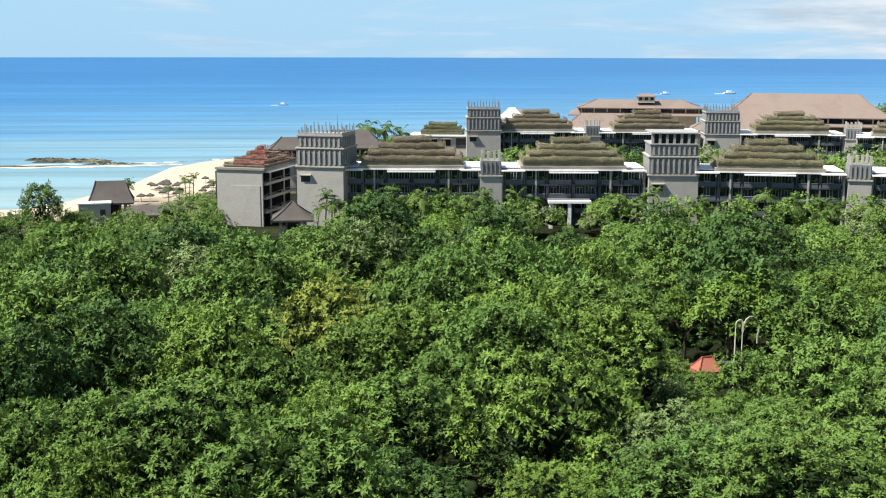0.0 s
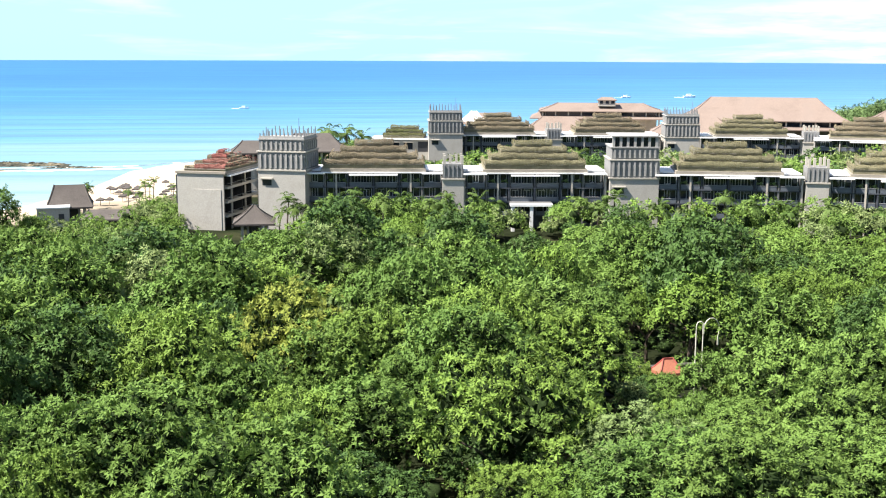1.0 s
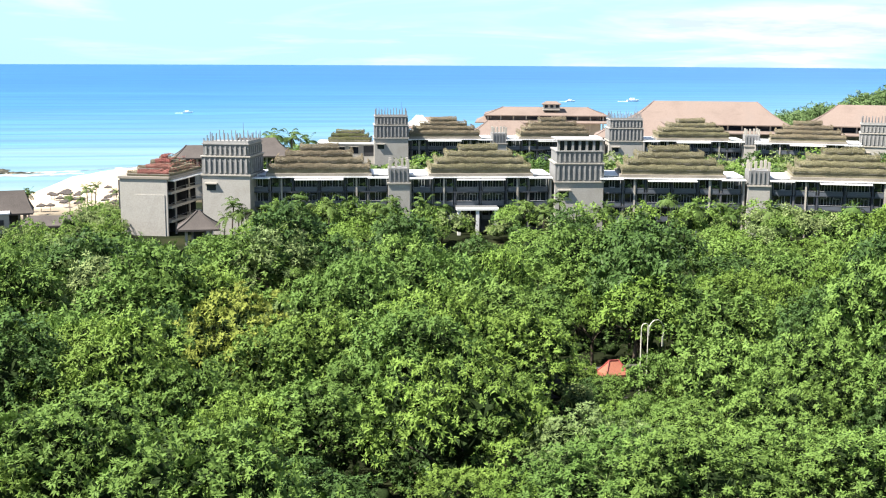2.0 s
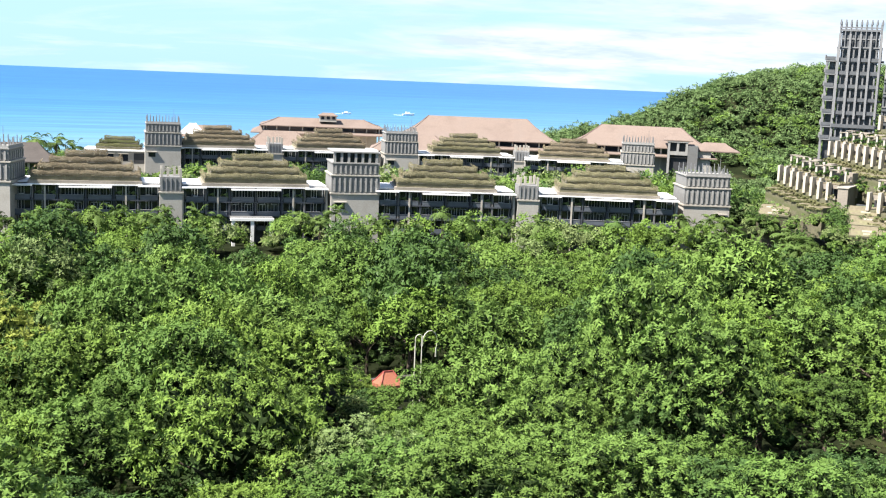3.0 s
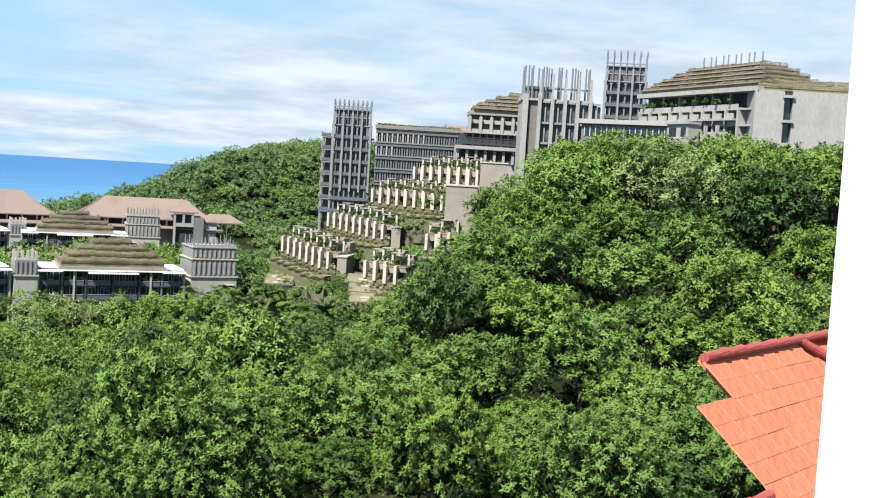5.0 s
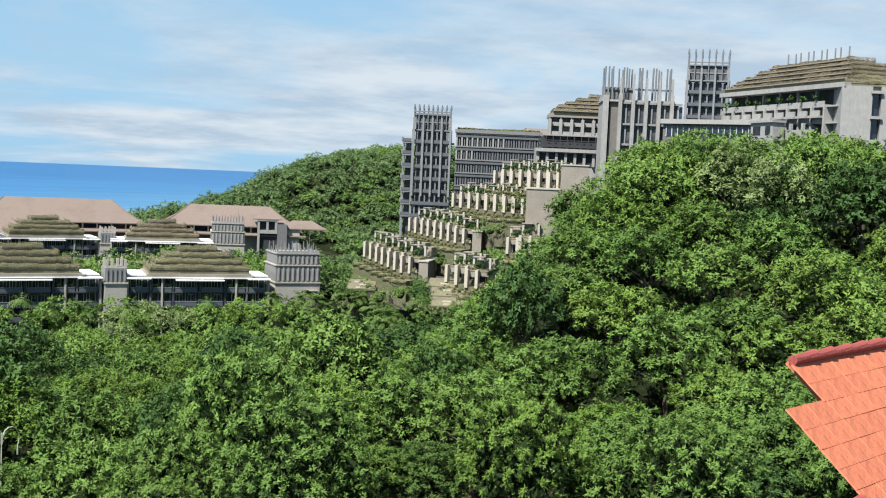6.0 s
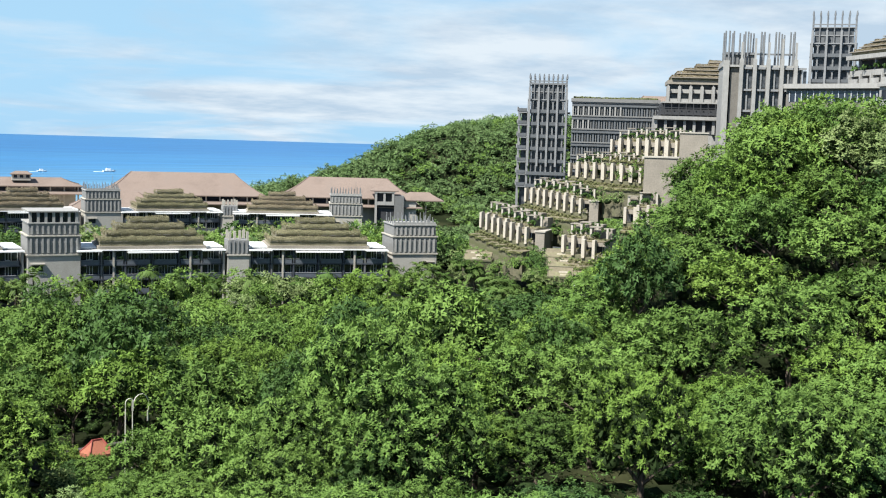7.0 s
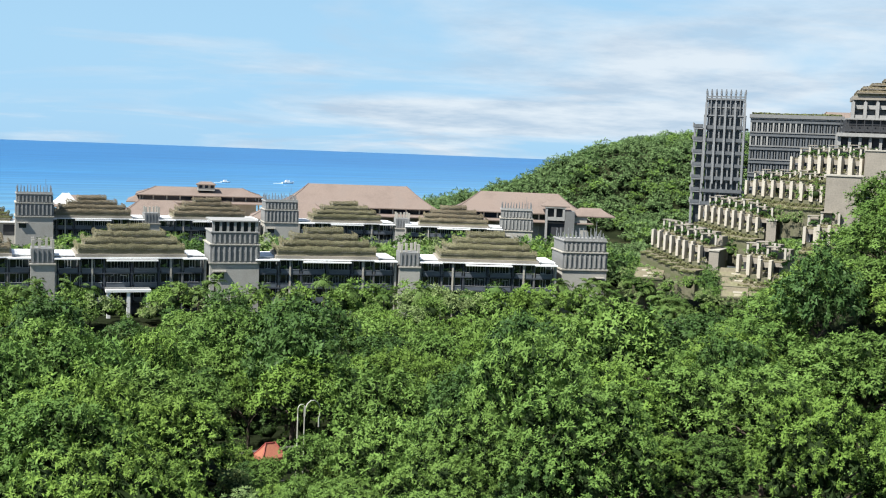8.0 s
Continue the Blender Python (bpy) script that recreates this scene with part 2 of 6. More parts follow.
def ground_material():
    # floor colour near black, standing in for shade between the trees
    m = material("shade-dark floor of the wood", (0.014, 0.019, 0.008), 0.95, 0.3, 0.06, 0.5, spec=0.05, coord="Object", stain=(0.032, 0.034, 0.016), fine=14)
    t = m.node_tree
    b = t.nodes["Principled BSDF"]
    old = b.inputs["Base Color"].links[0].from_socket
    geo = t.nodes.new("ShaderNodeNewGeometry")
    sp = t.nodes.new("ShaderNodeSeparateXYZ")
    t.links.new(geo.outputs["Position"], sp.inputs[0])
    no = t.nodes.new("ShaderNodeTexNoise")
    no.inputs["Scale"].default_value = 0.05
    t.links.new(geo.outputs["Position"], no.inputs["Vector"])
    ad = t.nodes.new("ShaderNodeMath")
    ad.operation = "MULTIPLY_ADD"
    ad.inputs[1].default_value = 1.2
    t.links.new(no.outputs["Fac"], ad.inputs[0])
    t.links.new(sp.outputs["Z"], ad.inputs[2])
    rp = t.nodes.new("ShaderNodeMapRange")
    rp.inputs["From Min"].default_value, rp.inputs["From Max"].default_value = 3.5, 4.2
    t.links.new(ad.outputs[0], rp.inputs["Value"])
    mx = t.nodes.new("ShaderNodeMixRGB")
    mx.inputs["Color1"].default_value = (0.45, 0.375, 0.285, 1)
    t.links.new(rp.outputs[0], mx.inputs["Fac"])
    t.links.new(old, mx.inputs["Color2"])
    t.links.new(mx.outputs[0], b.inputs["Base Color"])
    return m


def sea_material():
    """Deep blue far out, turquoise over the sand near the shore, long swell streaks and fine ripples."""
    m = bpy.data.materials.new("sea water")
    m.use_nodes = True
    t = m.node_tree
    b = t.nodes["Principled BSDF"]
    b.inputs["Roughness"].default_value, b.inputs["Specular IOR Level"].default_value, b.inputs["IOR"].default_value = 0.35, 0.13, 1.33
    geo = t.nodes.new("ShaderNodeNewGeometry")
    sp = t.nodes.new("ShaderNodeSeparateXYZ")
    t.links.new(geo.outputs["Position"], sp.inputs[0])
    mp = t.nodes.new("ShaderNodeMapping")
    mp.inputs["Scale"].default_value = (0.0035, 0.040, 0.01)
    mp.inputs["Rotation"].default_value = (0, 0, radians(-6))
    t.links.new(geo.outputs["Position"], mp.inputs[0])
    streak = t.nodes.new("ShaderNodeTexNoise")
    streak.inputs["Scale"].default_value, streak.inputs["Detail"].default_value, streak.inputs["Roughness"].default_value = 1.0, 10, 0.74
    t.links.new(mp.outputs[0], streak.inputs["Vector"])
    # metres off the shore line, with uneven shoals
    off = t.nodes.new("ShaderNodeMath")
    off.operation = "MULTIPLY_ADD"
    off.inputs[1].default_value = -0.5
    t.links.new(sp.outputs["X"], off.inputs[0])
    t.links.new(sp.outputs["Y"], off.inputs[2])
    shoal = t.nodes.new("ShaderNodeMath")
    shoal.operation = "MULTIPLY_ADD"
    shoal.inputs[1].default_value = 700
    t.links.new(streak.outputs["Fac"], shoal.inputs[0])
    t.links.new(off.outputs[0], shoal.inputs[2])
    span = t.nodes.new("ShaderNodeMapRange")
    span.inputs["From Min"].default_value, span.inputs["From Max"].default_value = 730, 2350
    t.links.new(shoal.outputs[0], span.inputs["Value"])
    rp = t.nodes.new("ShaderNodeValToRGB")
    e = rp.color_ramp.elements
    e[0].position, e[0].color = 0.0, (0.224, 0.33, 0.343, 1)
    e[1].position, e[1].color = 1.0, (0.012, 0.115, 0.29, 1)
    for p, c in ((0.10, (0.152, 0.277, 0.337, 1)), (0.24, (0.068, 0.2, 0.335, 1)), (0.5, (0.025, 0.145, 0.32, 1))):
        e.new(p).color = c
    t.links.new(span.outputs[0], rp.inputs[0])
    dark = t.nodes.new("ShaderNodeMapRange")
    dark.inputs["From Min"].default_value, dark.inputs["From Max"].default_value = 0.35, 0.65
    dark.inputs["To Min"].default_value, dark.inputs["To Max"].default_value = 0.66, 1.3
    t.links.new(streak.outputs["Fac"], dark.inputs["Value"])
    # long thin swell lines, broken here and there
    turn = t.nodes.new("ShaderNodeMapping")
    turn.inputs["Rotation"].default_value = (0, 0, radians(-9))
    t.links.new(geo.outputs["Position"], turn.inputs[0])
    wave = t.nodes.new("ShaderNodeTexWave")
    wave.bands_direction = "Y"
    for key, value in (("Scale", 0.0062), ("Distortion", 5.0), ("Detail", 3.0), ("Detail Scale", 0.35), ("Detail Roughness", 0.6)):
        wave.inputs[key].default_value = value
    t.links.new(turn.outputs[0], wave.inputs["Vector"])
    line = t.nodes.new("ShaderNodeValToRGB")
    le = line.color_ramp.elements
    le[0].position, le[0].color = 0.0, (1.12, 1.1, 1.06, 1)
    le[1].position, le[1].color = 1.0, (0.5, 0.63, 0.76, 1)
    le.new(0.12).color = (1, 1, 1, 1)
    le.new(0.86).color = (0.98, 0.99, 1, 1)
    t.links.new(wave.outputs["Fac"], line.inputs[0])
    gaps = t.nodes.new("ShaderNodeMapRange")
    gaps.inputs["From Min"].default_value, gaps.inputs["From Max"].default_value = 0.4, 0.58
    t.links.new(streak.outputs["Fac"], gaps.inputs["Value"])
    mul = t.nodes.new("ShaderNodeMixRGB")
    mul.blend_type = "MULTIPLY"
    mul.inputs["Fac"].default_value = 1
    t.links.new(rp.outputs[0], mul.inputs["Color1"])
    t.links.new(dark.outputs[0], mul.inputs["Color2"])
    # broad wind bands far out
    wide = t.nodes.new("ShaderNodeMapping")
    wide.inputs["Scale"].default_value = (0.0006, 0.0075, 0.01)
    wide.inputs["Rotation"].default_value = (0, 0, radians(8))
    t.links.new(geo.outputs["Position"], wide.inputs[0])
    bands = t.nodes.new("ShaderNodeTexNoise")
    bands.inputs["Scale"].default_value, bands.inputs["Detail"].default_value, bands.inputs["Roughness"].default_value = 1.0, 6, 0.62
    t.links.new(wide.outputs[0], bands.inputs["Vector"])
    tint = t.nodes.new("ShaderNodeValToRGB")
    tint.color_ramp.elements[0].position, tint.color_ramp.elements[0].color = 0.4, (0.8, 0.89, 0.95, 1)
    tint.color_ramp.elements[1].position, tint.color_ramp.elements[1].color = 0.66, (1.28, 1.14, 1.06, 1)
    t.links.new(bands.outputs["Fac"], tint.inputs[0])
    wind = t.nodes.new("ShaderNodeMixRGB")
    wind.blend_type = "MULTIPLY"
    wind.inputs["Fac"].default_value = 1
    t.links.new(mul.outputs[0], wind.inputs["Color1"])
    t.links.new(tint.outputs[0], wind.inputs["Color2"])
    lined = t.nodes.new("ShaderNodeMixRGB")
    lined.blend_type = "MULTIPLY"
    t.links.new(gaps.outputs[0], lined.inputs["Fac"])
    t.links.new(wind.outputs[0], lined.inputs["Color1"])
    t.links.new(line.outputs[0], lined.inputs["Color2"])
    t.links.new(lined.outputs[0], b.inputs["Base Color"])
    rip = t.nodes.new("ShaderNodeTexNoise")
    rip.inputs["Scale"].default_value, rip.inputs["Detail"].default_value = 0.25, 4
    t.links.new(geo.outputs["Position"], rip.inputs["Vector"])
    bp = t.nodes.new("ShaderNodeBump")
    bp.inputs["Strength"].default_value, bp.inputs["Distance"].default_value = 0.25, 0.5
    t.links.new(rip.outputs["Fac"], bp.inputs["Height"])
    t.links.new(bp.outputs[0], b.inputs["Normal"])
    return m


# ---------------------------------------------------------------- mesh helpers


def mesh(name, verts, faces, *mats):
    me = bpy.data.meshes.new(name)
    me.from_pydata([tuple(v) for v in verts], [], [tuple(f) for f in faces])
    for m in mats:
        me.materials.append(m)
    me.update()
    return me


def quads(name, verts, mat):
    """A mesh of loose four-cornered leaves from an array of n x 4 x 3 numbers."""
    verts = np.asarray(verts, dtype=np.float32)
    n = len(verts)
    me = bpy.data.meshes.new(name)
    me.vertices.add(n * 4)
    me.vertices.foreach_set("co", verts.reshape(-1))
    me.loops.add(n * 4)
    me.loops.foreach_set("vertex_index", np.arange(n * 4, dtype=np.int32))
    me.polygons.add(n)
    me.polygons.foreach_set("loop_start", np.arange(0, n * 4, 4, dtype=np.int32))
    me.materials.append(mat)
    me.update(calc_edges=True)
    return me


BOX_FACES = ((0, 3, 2, 1), (4, 5, 6, 7), (0, 1, 5, 4), (1, 2, 6, 5), (2, 3, 7, 6), (3, 0, 4, 7))


def box_mesh(name, mat, *boxes):
    """Boxes (x0, x1, y0, y1, z0, z1) joined in one mesh."""
    vs, fs = [], []
    for x0, x1, y0, y1, z0, z1 in boxes:
        k = len(vs)
        vs += [(x0, y0, z0), (x1, y0, z0), (x1, y1, z0), (x0, y1, z0), (x0, y0, z1), (x1, y0, z1), (x1, y1, z1), (x0, y1, z1)]
        fs += [tuple(k + i for i in f) for f in BOX_FACES]
    return mesh(name, vs, fs, mat)


def part(name, me, parent, label="", at=None):
    ob = new(name, me)
    ob.parent = parent
    if at is not None:
        ob.location = at
    if label:
        tagged(ob, label)
    return ob


def thing(name, label, category, m=None, group="", kind=""):
    ob = new(name)
    ob.empty_display_size = 0.5
    if m is not None:
        ob.matrix_world = m
    return tagged(ob, label, category, group, kind)


def post_mesh(name, mat, r, h, sides=6):
    vs, fs = [], []
    for z, k in ((0, 1.0), (h, 0.8)):
        vs += [(r * k * math.cos(2 * math.pi * i / sides), r * k * math.sin(2 * math.pi * i / sides), z) for i in range(sides)]
    fs = [(i, (i + 1) % sides, sides + (i + 1) % sides, sides + i) for i in range(sides)] + [tuple(range(sides, 2 * sides)), tuple(range(sides - 1, -1, -1))]
    return mesh(name, vs, fs, mat)


def tube(points, radii, sides=6):
    """Vertices and faces of a tapering bent tube."""
    vs, fs = [], []
    for i, (p, r) in enumerate(zip(points, radii)):
        d = Vector(points[min(i + 1, len(points) - 1)]) - Vector(points[max(i - 1, 0)])
        q = d.to_track_quat("Z", "Y")
        for k in range(sides):
            a = 2 * math.pi * k / sides
            vs.append(tuple(Vector(p) + q @ Vector((r * math.cos(a), r * math.sin(a), 0))))
    for i in range(len(points) - 1):
        for k in range(sides):
            a, b = i * sides + k, i * sides + (k + 1) % sides
            fs.append((a, b, b + sides, a + sides))
    fs.append(tuple(range((len(points) - 1) * sides, len(points) * sides)))
    return vs, fs


# ---------------------------------------------------------------- ground and sea


def smooth(a, b, v):
    k = np.clip((v - a) / (b - a), 0, 1)
    return k * k * (3 - 2 * k)


def shore(x):
    """How far ahead the water's edge lies at x."""
    return np.interp(x, [-900, -260, -114, -105, -99, -86, -56, 0, 150, 260, 420, 900], [290, 300, 318, 350, 440, 464, 500, 560, 640, 690, 800, 900])


def height(x, y):
    """The lie of the land: a coastal flat, the hill that the camera stands on, the hotel's hill, a wooded headland."""
    x, y = np.asarray(x, float), np.asarray(y, float)
    e = shore(x) - y
    z = -3.0 + 4.2 * smooth(-30, 12, e) + 2.8 * smooth(20, 230, e)
    land = smooth(-20, 30, e)
    r2 = x * x + y * y
    z = z + 33 * np.exp(-r2 / 36**2)
    s, p = 0.838 * x + 0.545 * y, -0.545 * x + 0.838 * y
    z = z + 37 * np.exp(-((p / 62) ** 6)) * smooth(0, 60, s) * (0.3 + 0.7 * smooth(90, 205, s)) * (1 - 0.5 * smooth(300, 600, s))
    z = z + 26 * np.exp(-((x - 228) ** 2 + (y - 222) ** 2) / 46**2)
    z = z + 47 * np.exp(-((((x - 440) ** 2 + (y - 580) ** 2) / 150**2) ** 2))
    z = z + 20 * np.exp(-((x - 288) ** 2 + (y - 532) ** 2) / 48**2)
    z = z + 7.5 * np.exp(-((x - 228) ** 2 + (y - 562) ** 2) / 42**2)
    z = z + 20 * smooth(-40, -400, y) * land
    return z


def build_ground():
    xs = np.concatenate([np.linspace(-3000, -400, 14)[:-1], np.linspace(-400, 700, 184), np.linspace(700, 3000, 12)[1:]])
    ys = np.concatenate([np.linspace(-3000, -60, 14)[:-1], np.linspace(-60, 900, 160), np.linspace(900, 1100, 4)[1:]])
    gx, gy = np.meshgrid(xs, ys)
    gz = height(gx, gy)
    n, m = len(xs), len(ys)
    vs = np.stack([gx, gy, gz], -1).reshape(-1, 3)
    fs = [(j * n + i, j * n + i + 1, (j + 1) * n + i + 1, (j + 1) * n + i) for j in range(m - 1) for i in range(n - 1)]
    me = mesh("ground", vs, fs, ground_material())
    me.polygons.foreach_set("use_smooth", [True] * len(me.polygons))
    tagged(new("ground", me), "uneven wooded ground falling to a sandy shore", "ground", kind="structure")
    rings, sides = [0, 400, 900, 1600, 2600, 4900], 96
    vs = [(0, 0, 0)]
    for r in rings[1:]:
        vs += [(r * math.cos(2 * math.pi * k / sides), r * math.sin(2 * math.pi * k / sides), 0) for k in range(sides)]
    fs = [(0, 1 + k, 1 + (k + 1) % sides) for k in range(sides)]
    for q in range(len(rings) - 2):
        a, b = 1 + q * sides, 1 + (q + 1) * sides
        fs += [(a + k, b + k, b + (k + 1) % sides, a + (k + 1) % sides) for k in range(sides)]
    tagged(new("sea", mesh("sea", vs, fs, sea_material())), "blue sea with long swell and turquoise shallows", "sea", kind="structure")


build_ground()

# ---------------------------------------------------------------- plants
rng = np.random.default_rng(7)


def leaf_quads(centres, normals, size, rs, long=1.6):
    """Pointed leaf sprays at the given places, facing about the given ways."""
    n = len(centres)
    a = np.cross(normals, rs.normal(size=(n, 3)))
    a /= np.linalg.norm(a, axis=1, keepdims=True) + 1e-9
    b = np.cross(normals, a)
    s = size * rs.uniform(0.65, 1.35, (n, 1))
    tip, side = a * s * long * 0.5, b * s * 0.5
    fold = normals * s * 0.18
    return np.stack([centres - tip - fold, centres + side + fold * 0.4, centres + tip - fold, centres - side + fold * 0.4], 1)


def boughs(rs, radius, tall, clumps):
    """Middles and sizes of the boughs of a crown, round an uneven dome."""
    cs, rads = [], []
    for i in range(clumps):
        u = (i + 0.5) / clumps
        th = i * 2.39996 + rs.uniform(-0.4, 0.4)
        el = math.asin(1 - 1.45 * u)
        k = rs.uniform(0.72, 1.04)
        cs.append((radius * k * math.cos(el) * math.cos(th), radius * k * math.cos(el) * math.sin(th), tall * k * math.sin(el) * 0.9))
        rads.append(radius * rs.uniform(0.2, 0.34))
    return np.array(cs), np.array(rads)


GOLDEN = (1 + math.sqrt(5)) / 2
BALL = np.array([(-1, GOLDEN, 0), (1, GOLDEN, 0), (-1, -GOLDEN, 0), (1, -GOLDEN, 0), (0, -1, GOLDEN), (0, 1, GOLDEN), (0, -1, -GOLDEN), (0, 1, -GOLDEN), (GOLDEN, 0, -1), (GOLDEN, 0, 1), (-GOLDEN, 0, -1), (-GOLDEN, 0, 1)]) / math.hypot(1, GOLDEN)
BALL_FACES = np.array([(0, 11, 5), (0, 5, 1), (0, 1, 7), (0, 7, 10), (0, 10, 11), (1, 5, 9), (5, 11, 4), (11, 10, 2), (10, 7, 6), (7, 1, 8), (3, 9, 4), (3, 4, 2), (3, 2, 6), (3, 6, 8), (3, 8, 9), (4, 9, 5), (2, 4, 11), (6, 2, 10), (8, 6, 7), (9, 8, 1)])


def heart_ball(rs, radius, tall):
    """The dense middle of a crown, round the stem, in the dark shade colour."""
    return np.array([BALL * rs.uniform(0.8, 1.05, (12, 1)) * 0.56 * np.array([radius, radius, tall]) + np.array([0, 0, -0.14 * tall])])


def inner_leaves(rs, cs, rads, each):
    """Inner leaves of every bough, at all angles, coloured dark for shade."""
    n = len(cs) * each
    r = np.repeat(rads, each)[:, None]
    d = rs.normal(size=(n, 3))
    d /= np.linalg.norm(d, axis=1, keepdims=True)
    at = np.repeat(cs, each, 0) * 0.9 + d * r * rs.uniform(0.15, 0.75, (n, 1))
    t = rs.normal(size=(n, 3))
    t /= np.linalg.norm(t, axis=1, keepdims=True)
    u = np.cross(t, rs.normal(size=(n, 3)))
    u /= np.linalg.norm(u, axis=1, keepdims=True) + 1e-9
    s = r * rs.uniform(0.2, 0.42, (n, 1))
    return np.stack([at - t * s, at + u * s * 0.5, at + t * s], 1)


def tuft_leaves(rs, cs, rads, tufts, each, size, spread=0.5, wide=0.26, droop=0.35):
    """Leaves of a crown: sprigs over the upper side of every bough, each an umbrella of narrow drooping leaves."""
    n = len(cs) * tufts
    at, r = np.repeat(cs, tufts, 0), np.repeat(rads, tufts)[:, None]
    u = rs.normal(size=(n, 3))
    u[:, 2] = np.abs(u[:, 2]) * 1.25 - 0.22
    u /= np.linalg.norm(u, axis=1, keepdims=True)
    at = at + u * r * rs.uniform(0.68, 1.2, (n, 1)) * np.array([1.08, 1.08, 0.85])
    u = u + np.array([0, 0, 0.45]) + rs.normal(size=(n, 3)) * 0.14
    u /= np.linalg.norm(u, axis=1, keepdims=True)
    u, at = np.repeat(u, each, 0), np.repeat(at, each, 0)
    grow = np.repeat(rs.uniform(0.75, 1.25, (n, 1)), each, 0)
    m = len(u)
    t = np.cross(u, rs.normal(size=(m, 3)))
    t /= np.linalg.norm(t, axis=1, keepdims=True) + 1e-9
    a = rs.uniform(-0.35, 1.0, (m, 1))
    axis = t * np.cos(a) + u * np.sin(a) - np.array([0, 0, droop]) * rs.uniform(0.3, 1.2, (m, 1))
    axis /= np.linalg.norm(axis, axis=1, keepdims=True)
    nrm = u * 1.15 + t * 0.2 + rs.normal(size=(m, 3)) * 0.14
    nrm -= axis * (nrm * axis).sum(1, keepdims=True)
    nrm /= np.linalg.norm(nrm, axis=1, keepdims=True) + 1e-9
    side = np.cross(nrm, axis)
    s = size * grow * rs.uniform(0.7, 1.3, (m, 1))
    root = at + t * size * spread * rs.uniform(0.0, 1.0, (m, 1)) + u * size * rs.uniform(-0.3, 0.25, (m, 1))
    k = rs.uniform(0.0, 0.45, (m, 1))
    return np.stack([root + axis * s * k + side * s * wide, root + axis * s * k - side * s * wide, root + axis * s * 1.15], 1)


def leafage(name, leaves, hearts, *mats):
    """A mesh of loose three-cornered leaves and of rounded inner masses."""
    leaves = np.asarray(leaves, dtype=np.float32).reshape(-1, 3)
    hearts = np.asarray(hearts, dtype=np.float32).reshape(-1, 12, 3)
    n, h = len(leaves), len(hearts)
    index = np.concatenate([np.arange(n), (n + 12 * np.arange(h)[:, None, None] + BALL_FACES[None]).reshape(-1)]).astype(np.int32)
    k = len(index) // 3
    me = bpy.data.meshes.new(name)
    me.vertices.add(n + 12 * h)
    me.vertices.foreach_set("co", np.concatenate([leaves, hearts.reshape(-1, 3)]).reshape(-1))
    me.loops.add(len(index))
    me.loops.foreach_set("vertex_index", index)
    me.polygons.add(k)
    me.polygons.foreach_set("loop_start", np.arange(0, 3 * k, 3, dtype=np.int32))
    for m in mats:
        me.materials.append(m)
    if h and n:
        me.polygons.foreach_set("material_index", np.repeat([0, 1], [n // 3, 20 * h]).astype(np.int32))
    me.polygons.foreach_set("use_smooth", np.repeat([False, True], [n // 3, 20 * h]))
    me.update(calc_edges=True)
    return me


def crown_quads(rs, radius, tall, clumps, leaves, size, droop=0.25, rosette=7, limbs=None):
    """A crown: boughs round an uneven dome, sprigs on the boughs, a rosette of leaves on each sprig."""
    cs, rads = limbs if limbs else boughs(rs, radius, tall, clumps)
    n = max(1, leaves // rosette)
    pick = rs.choice(clumps, n, p=rads**2 / (rads**2).sum())
    d = rs.normal(size=(n, 3))
    d[:, 2] = np.abs(d[:, 2]) * 0.9 - droop * 0.8
    d /= np.linalg.norm(d, axis=1, keepdims=True)
    at = cs[pick] + d * rads[pick][:, None] * rs.uniform(0.84, 1.1, (n, 1)) * np.array([1, 1, 0.85])
    dome = at / np.array([radius, radius, tall])
    d = d * 0.8 + dome * 0.4 + np.array([0, 0, 0.12]) + rs.normal(size=(n, 3)) * 0.16
    d /= np.linalg.norm(d, axis=1, keepdims=True)
    d, at = np.repeat(d, rosette, 0), np.repeat(at, rosette, 0)
    m = len(d)
    t = np.cross(d, rs.normal(size=(m, 3)))
    t /= np.linalg.norm(t, axis=1, keepdims=True) + 1e-9
    nrm = d * 0.9 + t * 0.5 + rs.normal(size=(m, 3)) * 0.15
    nrm /= np.linalg.norm(nrm, axis=1, keepdims=True)
    axis = t - nrm * (t * nrm).sum(1, keepdims=True)
    axis /= np.linalg.norm(axis, axis=1, keepdims=True) + 1e-9
    side = np.cross(nrm, axis)
    s = size * rs.uniform(0.7, 1.35, (m, 1))
    root = at + rs.normal(size=(m, 3)) * size * 0.35
    tip = root + axis * s * 1.5 - np.array([0, 0, 0.16]) * s
    mid = root + axis * s * 0.7 + nrm * s * 0.12
    return np.stack([root, mid + side * s * 0.42, tip, mid - side * s * 0.42], 1)


def trunk_data(rs, h, r, spread):
    vs, fs = tube([(0, 0, -0.6), (rs.uniform(-0.2, 0.2), rs.uniform(-0.2, 0.2), h * 0.5), (rs.uniform(-0.4, 0.4), rs.uniform(-0.4, 0.4), h)], [r * 1.3, r, r * 0.7], 7)
    for i in range(5):
        a = 2 * math.pi * i / 5 + rs.uniform(-0.4, 0.4)
        k = len(vs)
        z = h * rs.uniform(0.6, 0.9)
        v2, f2 = tube([(0, 0, z), (spread * 0.35 * math.cos(a), spread * 0.35 * math.sin(a), z + spread * 0.3), (spread * 0.75 * math.cos(a), spread * 0.75 * math.sin(a), z + spread * 0.5)], [r * 0.55, r * 0.38, r * 0.12], 5)
        vs += v2
        fs += [tuple(k + q for q in f) for f in f2]
    return vs, fs


